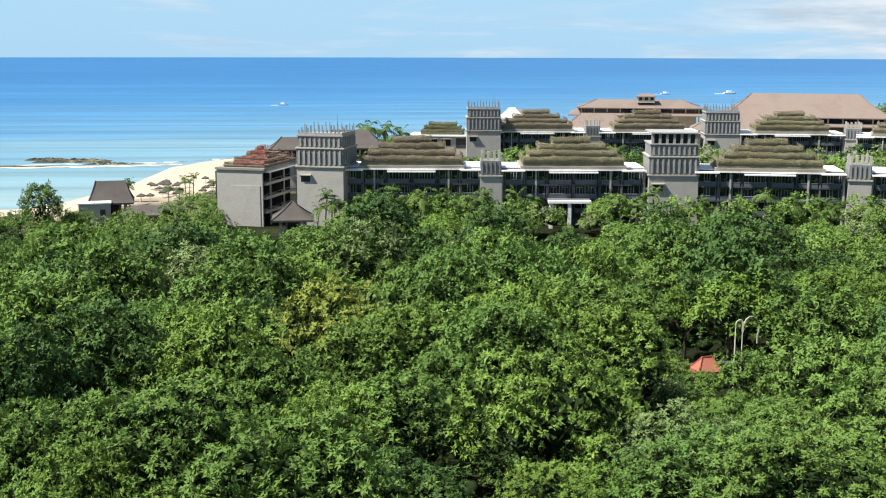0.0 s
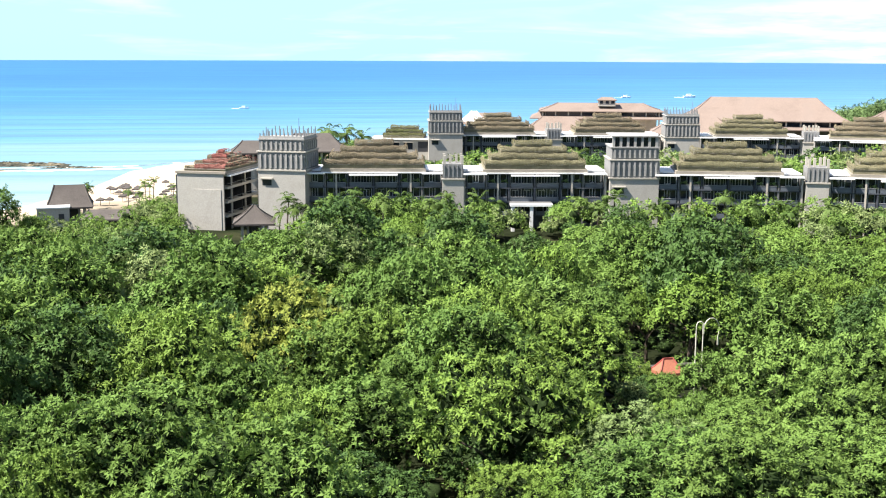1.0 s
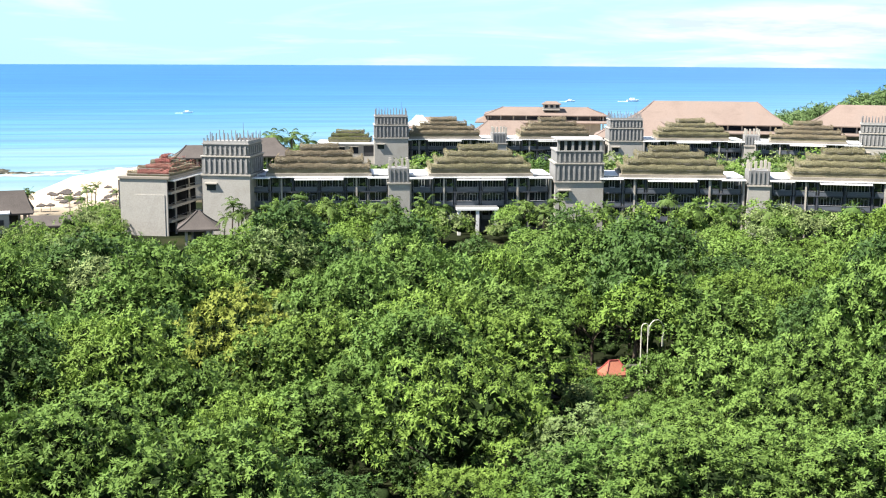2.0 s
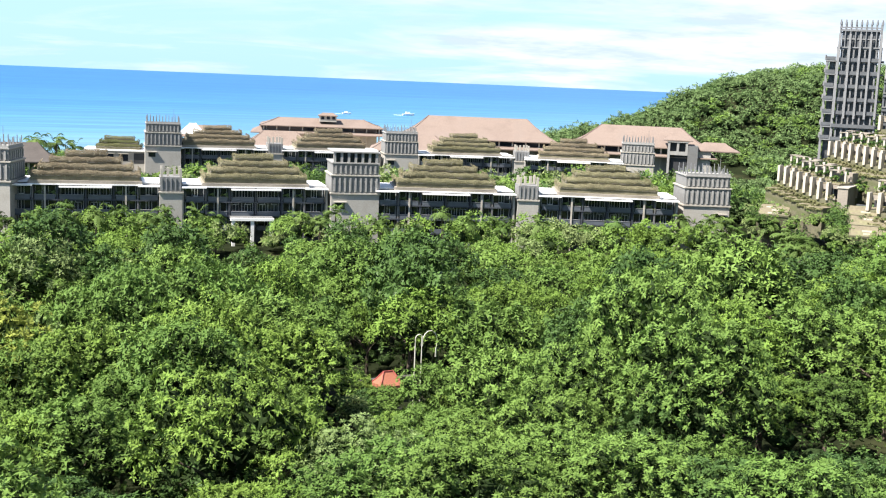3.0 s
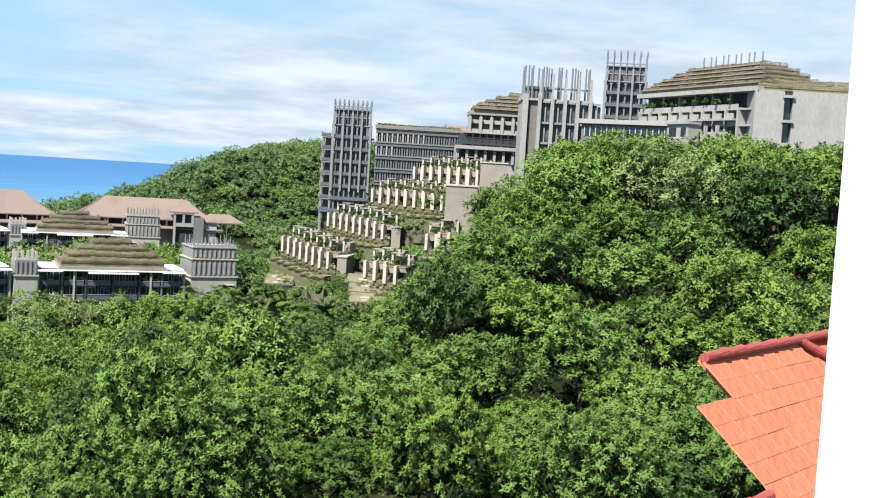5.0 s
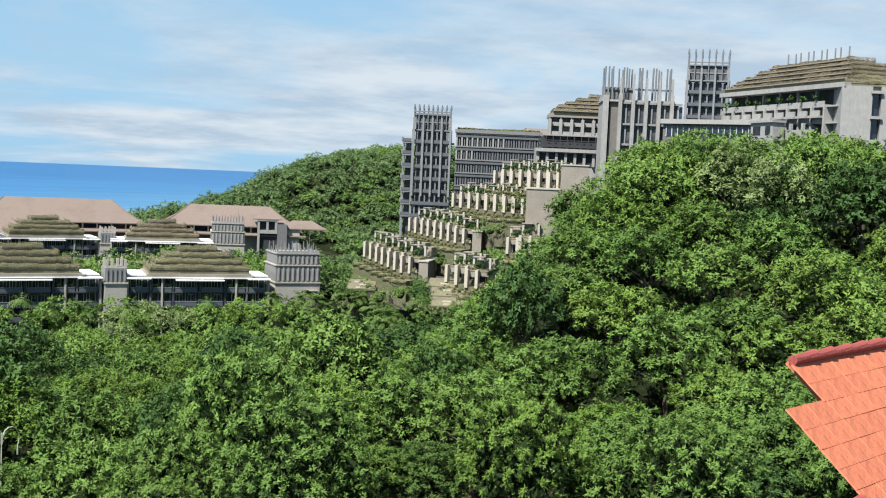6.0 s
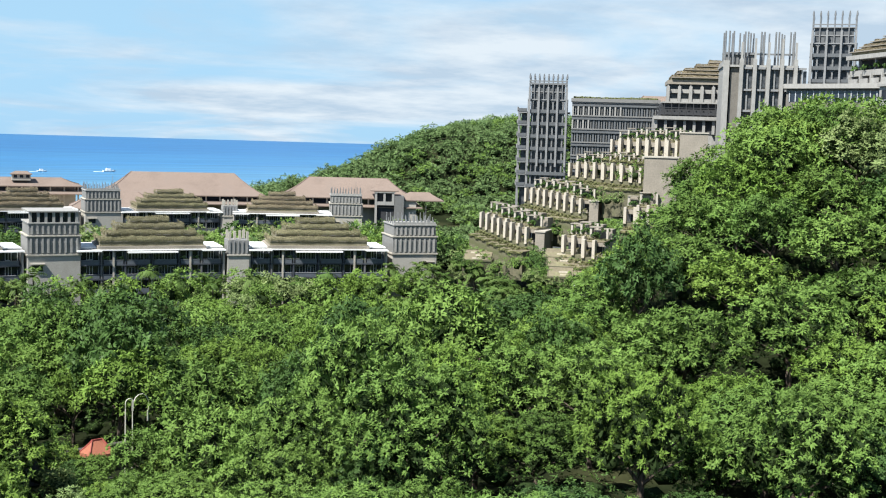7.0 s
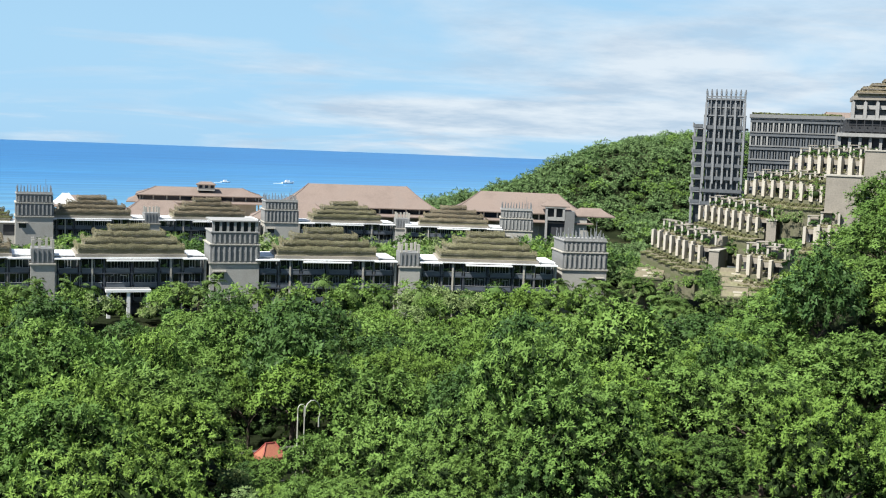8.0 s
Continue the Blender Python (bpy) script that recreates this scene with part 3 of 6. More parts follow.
# leaves, radius and height of the crown, boughs, leaf length, leaf width, droop
KINDS = {
    "broad": (LEAF, 4.8, 4.3, 42, 0.31, 0.27, 0.35),
    "lime": (LEAF_LIME, 4.5, 4.0, 40, 0.28, 0.25, 0.3),
    "dark": (LEAF_DARK, 4.6, 4.4, 36, 0.33, 0.32, 0.5),
    "gold": (LEAF_GOLD, 4.4, 4.2, 36, 0.28, 0.28, 0.2),
    "dry": (LEAF_DRY, 4.4, 3.8, 34, 0.28, 0.25, 0.2),
}
TREES = {}


def tree_meshes(kind, i, fine):
    """Trunk, crown and inner meshes of the i-th tree of a kind; the crown's middle is 7 m over the root."""
    if (kind, i, fine) not in TREES:
        rs = np.random.default_rng(100 + 17 * i + 1000 * list(KINDS).index(kind))
        mat, rad, tall, clumps, size, wide, droop = KINDS[kind]
        arms = boughs(rs, rad, tall, clumps)
        up = np.array([0, 0, 7.0])
        tufts, each, grown = ((11, 10, 1.35), (14, 15, 1.0), (18, 19, 0.78))[fine]
        leaf = tuft_leaves(rs, *arms, tufts, each, size * grown, wide=wide, droop=droop) + up
        TREES[kind, i, fine] = (mesh("trunk", *trunk_data(rs, 5.2, 0.28, rad), BARK), leafage("crown", leaf, [], mat), leafage("foliage_core", inner_leaves(rs, np.vstack([arms[0], [(0, 0, -0.2 * tall)] * 4]), np.append(arms[1], [0.62 * rad] * 4), (14, 20, 26)[fine]) + up, [], TWIG_SHADE))
    return TREES[kind, i, fine]


TREE_LABELS = {
    "broad": "leafy green tree in the dense wood",
    "lime": "bright lime-green tree with fresh leaves",
    "dark": "dark green tree with large glossy leaves",
    "gold": "tall tree with yellowing golden-green leaves",
    "dry": "dusty olive-green tree with sparse leaves",
}


def plant(kind, i, x, y, scale, turn, tall=1.0, z=None, name="tree"):
    trunk, crown, dark_leaves = tree_meshes(kind, i, 2 if math.hypot(x, y) < 94 else 1 if math.hypot(x, y) < 128 else 0)
    t = thing(name, TREE_LABELS[kind], "tree", pose(x, y, height(x, y) if z is None else z, 0, 0, turn) @ Matrix.Diagonal((scale, scale, scale * tall, 1)), group="trees of the wood")
    part("trunk", trunk, t)
    part("crown", crown, t)
    part("foliage_core", dark_leaves, t, "dense inner leaves coloured dark for shade")["kind"] = "stuff"
    return t


def palm_meshes(rs):
    """Trunk and fronds of a coconut palm, 8 m to the crown."""
    lean = rs.uniform(-0.8, 0.8, 2)
    tv, tf = tube([(0, 0, -0.5), (lean[0] * 0.3, lean[1] * 0.3, 4), (lean[0], lean[1], 8)], [0.24, 0.17, 0.14], 6)
    qs = []
    for i in range(15):
        a = i * 2.39996 + rs.uniform(-0.2, 0.2)
        up = rs.uniform(-0.2, 2.3)
        out = np.array([math.cos(a), math.sin(a), 0])
        side = np.array([-math.sin(a), math.cos(a), 0])
        reach = rs.uniform(2.5, 3.3)
        pts = [np.array([lean[0], lean[1], 8.0]) + out * reach * u * (1 - 0.12 * up * u) + np.array([0, 0, 2.3 * up * u - (2.0 + 0.5 * up) * u * u]) for u in np.linspace(0, 1, 9)]
        for k in range(8):
            w = 0.2 + 0.68 * math.sin(math.pi * min(1, (k + 0.6) / 8.5))
            run = pts[k + 1] - pts[k]
            for sgn in (-1, 1):
                tip = pts[k] + sgn * side * w * 0.8 + run * 1.2 + np.array([0, 0, -0.62 * w])
                qs.append([pts[k], pts[k] + run * 0.5 + sgn * side * 0.02, tip, pts[k] + sgn * side * w * 0.45 + run * 0.2 + np.array([0, 0, -0.05])])
            qs.append([pts[k] - side * 0.03, pts[k] + side * 0.03, pts[k + 1] + side * 0.03, pts[k + 1] - side * 0.03])
    return mesh("palm_trunk", tv, tf, BARK), quads("fronds", np.array(qs), FROND)


PALMS = [palm_meshes(np.random.default_rng(40 + i)) for i in range(4)]


def palm(x, y, scale, turn, i, z=None):
    t = thing("coconut_palm", "coconut palm with arching green fronds", "palm tree", pose(x, y, height(x, y) if z is None else z, 0, 0, turn) @ Matrix.Scale(scale, 4), group="coconut palms")
    part("trunk", PALMS[i % 4][0], t)
    part("fronds", PALMS[i % 4][1], t)
    return t


# land kept free of trees: (x, y, radius)
CLEAR = [(-50, 275, 12), (-30, 272, 11), (-6, 272, 19), (6, 274, 16), (30, 274, 19), (52, 274, 11), (76, 270, 20), (112, 260, 20), (136, 254, 12), (93, 268, 10),
         (31.5, 131, 4.2), (30.2, 126, 5.6), (33.6, 125.5, 5.5), (30.5, 117, 4.5), (38, 134, 4.5), (36.5, 129.5, 5.2), (28.5, 251, 8.5), (26.6, 236, 8.0), (24.5, 222, 5.0), (-30, 244, 7.5), (-27, 232, 6), (-80, 276, 14), (-66, 284, 10)]
HOTEL_ROWS = (((156.6, 252.5), (146.2, 209.0)), ((142.4, 196.9), (140.9, 184.4)), ((173.2, 257.1), (162.9, 215.3)), ((179.5, 246.6), (173.1, 209.8)), ((184.9, 236.2), (176.6, 201.6)), ((160.4, 199.5), (160.8, 191.4)))


def near_row(x, y, a, b):
    (ax, ay), (bx, by) = a, b
    u = ((x - ax) * (bx - ax) + (y - ay) * (by - ay)) / ((bx - ax) ** 2 + (by - ay) ** 2)
    u = min(1, max(0, u))
    return math.hypot(x - ax - u * (bx - ax), y - ay - u * (by - ay))


def free(x, y):
    if any((x - a) ** 2 + (y - b) ** 2 < r * r for a, b, r in CLEAR):
        return False
    if 176 < x < 260 and 195 < y < 300 or 195 < x < 300 and 130 < y < 230:
        return False
    return all(near_row(x, y, a, b) > 9 for a, b in HOTEL_ROWS)


# trees that stand out: kind, x, y, scale, height
NOTED = [
    ("gold", -12, 121.4, 1.28, 1.15),
    ("broad", 10.9, 139.6, 1.28, 1.2),
    ("lime", -28.5, 113.5, 1.03, 1),
    ("lime", -20.1, 116.3, 0.98, 0.95),
    ("broad", -28.9, 84.2, 1.2, 1.1),
    ("broad", -27.6, 140.8, 1.28, 1),
    ("broad", 2.2, 119.5, 1.24, 1),
    ("lime", 18, 118.6, 1.28, 1),
    ("dry", -20.7, 151.6, 0.71, 1.2),
    ("dark", 85.6, 103.1, 0.97, 1.3),
    ("dark", 69.9, 144.5, 1.25, 1.25),
    ("dark", 68.7, 94.1, 0.85, 1.2),
    ("lime", 108.7, 80.1, 1.28, 1),
    ("broad", 121.3, 117.7, 1.28, 1),
    ("broad", -4.2, 100.9, 1.15, 0.9),
    ("broad", 29.4, 74.4, 0.83, 1),
    ("broad", 11.7, 145, 1.28, 1.1),
    ("dark", 36.5, 146, 1.15, 1.35),
    ("broad", -83.5, 239, 0.86, 1.3),
    ("broad", -78, 242, 0.55, 1.05),
    ("broad", -94, 232, 0.8, 0.9),
    ("broad", 28.4, 121.5, 0.38, 1.0),
    ("broad", 29.6, 127.2, 0.42, 1.0),
    ("broad", 34.4, 123.9, 0.7, 1.0),
    ("dark", 27.2, 127.6, 0.4, 0.9),
    ("broad", 32.4, 121.0, 0.38, 1.0),
    ("dry", 25.4, 124.5, 0.4, 1.0),
    ("lime", 35.6, 123.0, 0.45, 1.0),
    ("dry", 38.2, 125.5, 0.6, 1.1),
]


# slope tree tops fitted to the camera's view, below terraces and hilltop wing: bearing, rise
VIEW_CREST = ((35.3, 36.4, 38.0, 38.8, 40.4, 41.0, 42.2, 43.3, 44.9, 48.7, 56.5), (-0.112, -0.107, -0.09, -0.072, -0.046, -0.02, 0.007, 0.022, 0.036, 0.0445, 0.044))


def build_wood():
    rs = np.random.default_rng(3)
    spots, placed = [], [(x, y, 4.2 * s) for _, x, y, s, _ in NOTED]
    for k, (kind, x, y, s, tall) in enumerate(NOTED):
        plant(kind, k % 3, x, y, s, 47 * k, tall)
    for gy in np.arange(48, 256, 8.9):
        for gx in np.arange(-125, 215, 8.9):
            x, y = gx + rs.uniform(-3.4, 3.4), gy + rs.uniform(-3.4, 3.4)
            d, az = math.hypot(x, y), math.degrees(math.atan2(x, y))
            if d < 60 or d > (246 if az < 31 else 262) or not -27 < az < 64 or not free(x, y) or shore(x) - y < 80:
                continue
            if any((x - a) ** 2 + (y - b) ** 2 < r * r for a, b, r in placed):
                continue
            if rs.random() > 0.09:
                spots.append((d, x, y))
    spots.sort()
    far = []
    names = list(KINDS)
    for n, (d, x, y) in enumerate(spots):
        az = math.degrees(math.atan2(x, y))
        kind = rs.choice(names, p=[0.51, 0.17, 0.24, 0.0, 0.08])
        s, tall, turn = rs.uniform(0.64, 1.12), rs.uniform(0.8, 1.45 if d < 180 else 1.2), rs.uniform(0, 360)
        if d < 185 and rs.random() < 0.2:
            s, tall = rs.uniform(1.2, 1.42), rs.uniform(1.0, 1.15)
        if 36 < az and d > 92:
            s, tall = rs.uniform(0.95, 1.2), rs.uniform(0.78, 0.92)
            kind = rs.choice(names, p=[0.62, 0.3, 0.05, 0.0, 0.03])
        if az < -5 and d < 105 and kind == "dark" or 14 < az < 30 and d < 105 and kind == "lime":
            kind = "broad"
        if -9 < az < 4 and d > 195 and rs.random() < 0.6:
            kind = "lime"
        if 7 < az < 19 and d < 122 and kind == "dark":
            kind = "broad"
        if az < -4 and d < 100 and rs.random() < 0.3:
            kind = "lime"
        if 18 < x < 30.5 and 124 < y < 138:
            s, tall = 0.5, 0.75
        # tree heights capped along sight lines, to fit the camera's view
        crest = 45 + float(np.interp(az - 1.0, VIEW_CREST[0], VIEW_CREST[1])) * d - float(height(x, y))
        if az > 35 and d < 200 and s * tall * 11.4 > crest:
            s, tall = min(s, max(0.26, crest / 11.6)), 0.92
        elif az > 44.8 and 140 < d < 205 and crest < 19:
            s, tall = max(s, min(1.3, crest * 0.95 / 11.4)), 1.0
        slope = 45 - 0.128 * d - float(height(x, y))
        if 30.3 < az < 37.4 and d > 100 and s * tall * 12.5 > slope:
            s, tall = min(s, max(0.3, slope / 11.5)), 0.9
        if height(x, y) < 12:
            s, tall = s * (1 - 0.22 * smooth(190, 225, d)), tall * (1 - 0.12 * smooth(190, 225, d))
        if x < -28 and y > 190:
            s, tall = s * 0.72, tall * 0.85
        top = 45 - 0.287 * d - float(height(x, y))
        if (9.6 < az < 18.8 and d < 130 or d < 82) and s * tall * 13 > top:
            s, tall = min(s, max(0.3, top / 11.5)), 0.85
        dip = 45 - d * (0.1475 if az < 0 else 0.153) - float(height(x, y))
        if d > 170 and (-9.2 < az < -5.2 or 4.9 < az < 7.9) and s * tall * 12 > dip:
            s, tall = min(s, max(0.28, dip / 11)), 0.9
        if n < 285:
            plant(kind, int(rs.integers(0, 4 if kind in ("broad", "lime") else 2)), x, y, s, turn, tall)
        else:
            far.append((kind, x, y, s, tall, turn))
    crowds(far, "woodland", "dense green woodland canopy", 28, 12, 6, 0.52)
    low = []
    for gy in np.arange(56, 236, 5.6):
        for gx in np.arange(-100, 190, 5.6):
            x, y = gx + rs.uniform(-2, 2), gy + rs.uniform(-2, 2)
            d, az = math.hypot(x, y), math.degrees(math.atan2(x, y))
            if 66 < d < 205 and -25 < az < 62 and free(x, y) and not (12 < az < 16.4 and 108 < d < 135):
                low.append((rs.choice(["broad", "dark"]), x, y, rs.uniform(0.38, 0.56), 0.8, rs.uniform(0, 360)))
    crowds(low, "undergrowth", "low green undergrowth beneath the trees", 7, 6, 5, 0.6)


def crowds(rows, name, label, limbs, tufts, each, size, leaf=None):
    """Farther trees that nobody could count, kind by kind one mesh of leaves."""
    for kind in KINDS:
        mat, rad, tall, _, _, wide, droop = KINDS[kind]
        stock = []
        for i in range(4):
            rs = np.random.default_rng(900 + i)
            arms = boughs(rs, rad, tall, limbs)
            stock.append((tuft_leaves(rs, *arms, tufts, each, size, wide=wide + 0.04, droop=droop), heart_ball(rs, rad, tall)))
        leaves, hearts = [], []
        for k, (kd, x, y, s, th, turn, *base) in enumerate(rows):
            if kd != kind:
                continue
            a = radians(turn)
            spin = np.array([[math.cos(a), math.sin(a), 0], [-math.sin(a), math.cos(a), 0], [0, 0, 1]])
            for q, to in zip(stock[k % 4], (leaves, hearts)):
                to.append((q * np.array([s, s, s * th])) @ spin + np.array([x, y, (base[0] if base else float(height(x, y))) + 7.0 * s * th]))
        if leaves:
            tagged(new(name, leafage(name, np.concatenate(leaves), np.concatenate(hearts), leaf or mat, TWIG_SHADE)), label, "woodland", kind="stuff")


build_wood()


def build_headland():
    """Scrub and trees on the far headland and round the hotel grounds."""
    rs = np.random.default_rng(11)
    rows = []
    for gy in np.arange(300, 690, 6.8):
        for gx in np.arange(60, 550, 6.8):
            x, y = gx + rs.uniform(-3, 3), gy + rs.uniform(-3, 3)
            az = math.degrees(math.atan2(x, y))
            if not 14 < az < 44 or shore(x) - y < 25 and height(x, y) < 6:
                continue
            if math.hypot(x, y) < 560 and az < 24.5 or 195 < x < 262 and 395 < y < 470 or 165 < x < 200 and 350 < y < 392 or 176 < x < 240 and 240 < y < 300:
                continue
            kind = rs.choice(list(KINDS), p=[0.45, 0.1, 0.15, 0.0, 0.3])
            size = rs.uniform(0.7, 1.2)
            rows.append((kind, x, y, size, rs.uniform(0.65, 0.95), rs.uniform(0, 360), float(height(x, y)) - 2.6 * size))
    crowds(rows, "headland_scrub", "green scrub and trees over a rounded headland", 10, 9, 4, 0.84, leaf=SCRUB)
    # taller dark and bright crowns standing out of the scrub, in drifts
    tall = []
    for kind, x, y, size, th, turn, z in rows:
        drift = math.sin(0.045 * x + 1.3) * math.sin(0.06 * y - 0.02 * x) + 0.35 * math.sin(0.17 * x - 0.11 * y)
        if x > 258 and abs(drift) > 0.38 and rs.random() < 0.35:
            tall.append(("dark" if drift > 0.75 else "broad", x + 2.5, y - 3, size * rs.uniform(1.05, 1.25), th, turn + 80, z - 0.6))
    crowds(tall, "headland_trees", "taller dark and fresh green trees on the headland", 10, 10, 4, 0.8)


build_headland()


def build_clearing():
    """A patch of pale bare soil and dry grass on the wooded slope."""
    rs = np.random.default_rng(19)
    cx, cy, n = 155.5, 111.5, 22
    vs, fs, rim = [], [], [rs.uniform(0.7, 1.1) for _ in range(n)]
    vs.append((cx, cy, float(height(cx, cy)) + 0.3))
    for ring in range(1, 6):
        for k in range(n):
            a, r = 2 * math.pi * k / n, ring / 5 * rim[k]
            x, y = cx + 9.5 * r * math.cos(a), cy + 7.5 * r * math.sin(a)
            vs.append((x, y, float(height(x, y)) + (0.3 + rs.uniform(-0.1, 0.15) if ring < 5 else -0.2)))
    fs += [(0, 1 + k, 1 + (k + 1) % n) for k in range(n)]
    for ring in range(4):
        p, q = 1 + ring * n, 1 + (ring + 1) * n
        fs += [(p + k, q + k, q + (k + 1) % n, p + (k + 1) % n) for k in range(n)]
    tagged(new("ground_clearing", mesh("ground_clearing", vs, fs, BARE)), "pale bare soil patch on the wooded slope", "ground", kind="structure")
    at = np.stack([cx + rs.normal(size=500) * 5, cy + rs.normal(size=500) * 4], 1)
    z = height(at[:, 0], at[:, 1]) + 0.35
    nrm = rs.normal(size=(500, 3)) * np.array([1, 1, 0.4])
    nrm /= np.linalg.norm(nrm, axis=1, keepdims=True)
    tagged(new("dry_grass", quads("dry_grass", leaf_quads(np.column_stack([at, z]), nrm, 0.4, rs, 1.6), GRASS_OLIVE)), "dry olive grass on the bare slope", "grass", kind="stuff")


build_clearing()

# ---------------------------------------------------------------- garden blocks of the hotel
STOREY = 3.25


def hedge_quads(rs, x0, x1, y0, y1, z, h, n, size):
    """Grasses over a terrace, bulging over its front and ends like a clipped mound with an uneven top."""
    w, d = x1 - x0, y1 - y0
    along, phi, where = rs.random(n), rs.uniform(-0.5, math.pi / 2, n), rs.random(n)
    r = np.full(n, h * 0.45)
    at, nrm = np.zeros((n, 3)), np.zeros((n, 3))
    c, q = np.cos(phi), np.sin(phi)
    f, e = where < 0.62, (where >= 0.62) & (where < 0.8)
    at[f] = np.stack([x0 + along * w, y0 + 0.35 - r * c, z + h * 0.35 + h * 0.65 * q], 1)[f]
    nrm[f] = np.stack([0 * c, -c, q], 1)[f]
    sgn = np.where(rs.random(n) < 0.5, -1, 1)
    at[e] = np.stack([np.where(sgn < 0, x0 + 0.3, x1 - 0.3) + sgn * r * c, y0 + along * d, z + h * 0.35 + h * 0.65 * q], 1)[e]
    nrm[e] = np.stack([sgn * c, 0 * c, q], 1)[e]
    g = where >= 0.8
    at[g] = np.stack([x0 + along * w, y0 + rs.random(n) * min(d, 2.5), np.full(n, z + h)], 1)[g]
    nrm[g] = (0, 0, 1)
    wave = 0.07 * np.sin(at[:, 0] * 1.1 + at[:, 1]) + 0.06 * np.sin(at[:, 0] * 2.7 + 1.3) + 0.1 * np.sin(at[:, 0] * 0.37 + z)
    at[:, 2] += h * wave * (0.3 + 0.7 * np.clip(nrm[:, 2], 0, 1))
    at[f, 1] -= (h * 0.5 * wave)[f]
    at += rs.normal(size=(n, 3)) * 0.05
    nrm = nrm + rs.normal(size=(n, 3)) * 0.17
    nrm /= np.linalg.norm(nrm, axis=1, keepdims=True)
    return leaf_quads(at, nrm, size, rs, 1.5)


def planted_roof(parent, x0, x1, y0, y1, z, tiers, rs, inset=2.0, inset_y=1.6, rise=1.3, bloom=False, grass=None, lush=1.0):
    for i in range(tiers):
        k = min(inset * i * (0.55 + 0.22 * i), 0.4 * (x1 - x0))
        a, b, c, d = x0 + k, x1 - k, y0 + min(inset_y * i, 0.45 * (y1 - y0)), y1 - min(inset_y * i * 0.5, 0.35 * (y1 - y0))
        tier = part("roof_tier", box_mesh("roof_tier", SOIL, (a, b, c, d, z + rise * i, z + rise * (i + 1) - 0.35)), parent)
        part("terrace_edge", box_mesh("terrace_edge", FASCIA, (a - 0.12, b + 0.12, c - 0.14 - 0.5 * (lush < 1), c + 0.25, z + rise * (i + 1) - 0.5, z + rise * (i + 1) - 0.32)), tier)
        n = int(120 * (b - a) + 100)
        zz = z + rise * (i + 1) - 0.55
        part("planting", quads("planting", hedge_quads(rs, a, b, c + 0.5 * (lush < 1), d, zz, rise * 0.88 * lush, int(2.1 * n * (0.5 + 0.5 * lush)), 0.16), grass or GRASS), tier)["kind"] = "stuff"
        if bloom:
            part("blossom", quads("blossom", hedge_quads(rs, a + (b - a) * 0.25, b, c, d, zz + 0.12, 0.95, n, 0.24), BLOOM), tier)["kind"] = "stuff"


MULLION = box_mesh("mullion", FRAME, (-0.07, 0.07, -0.05, 0.05, 0.1, 2.75))


def facade_bay(parent, x0, x1, z, rs_pots=None, wide=False):
    """One room's front on one floor: dark glass in a light frame behind a balcony front."""
    w = x1 - x0
    pane = part("glass_door", box_mesh("glass_door", GLASS, (x0 + 0.15, x1 - 0.15, 1.7, 1.78, z + 0.1, z + 2.75)), parent)
    for u in (0.06, 0.36, 0.5, 0.64, 0.94):
        part("mullion", MULLION, pane, "", (x0 + w * u, 1.65, z))
    part("balcony_front", box_mesh("balcony_front", RAIL, (x0 + 0.25, x1 - 0.25, -0.05, 0.12, z + 0.0, z + 0.95)), parent, "blue-grey balcony front")


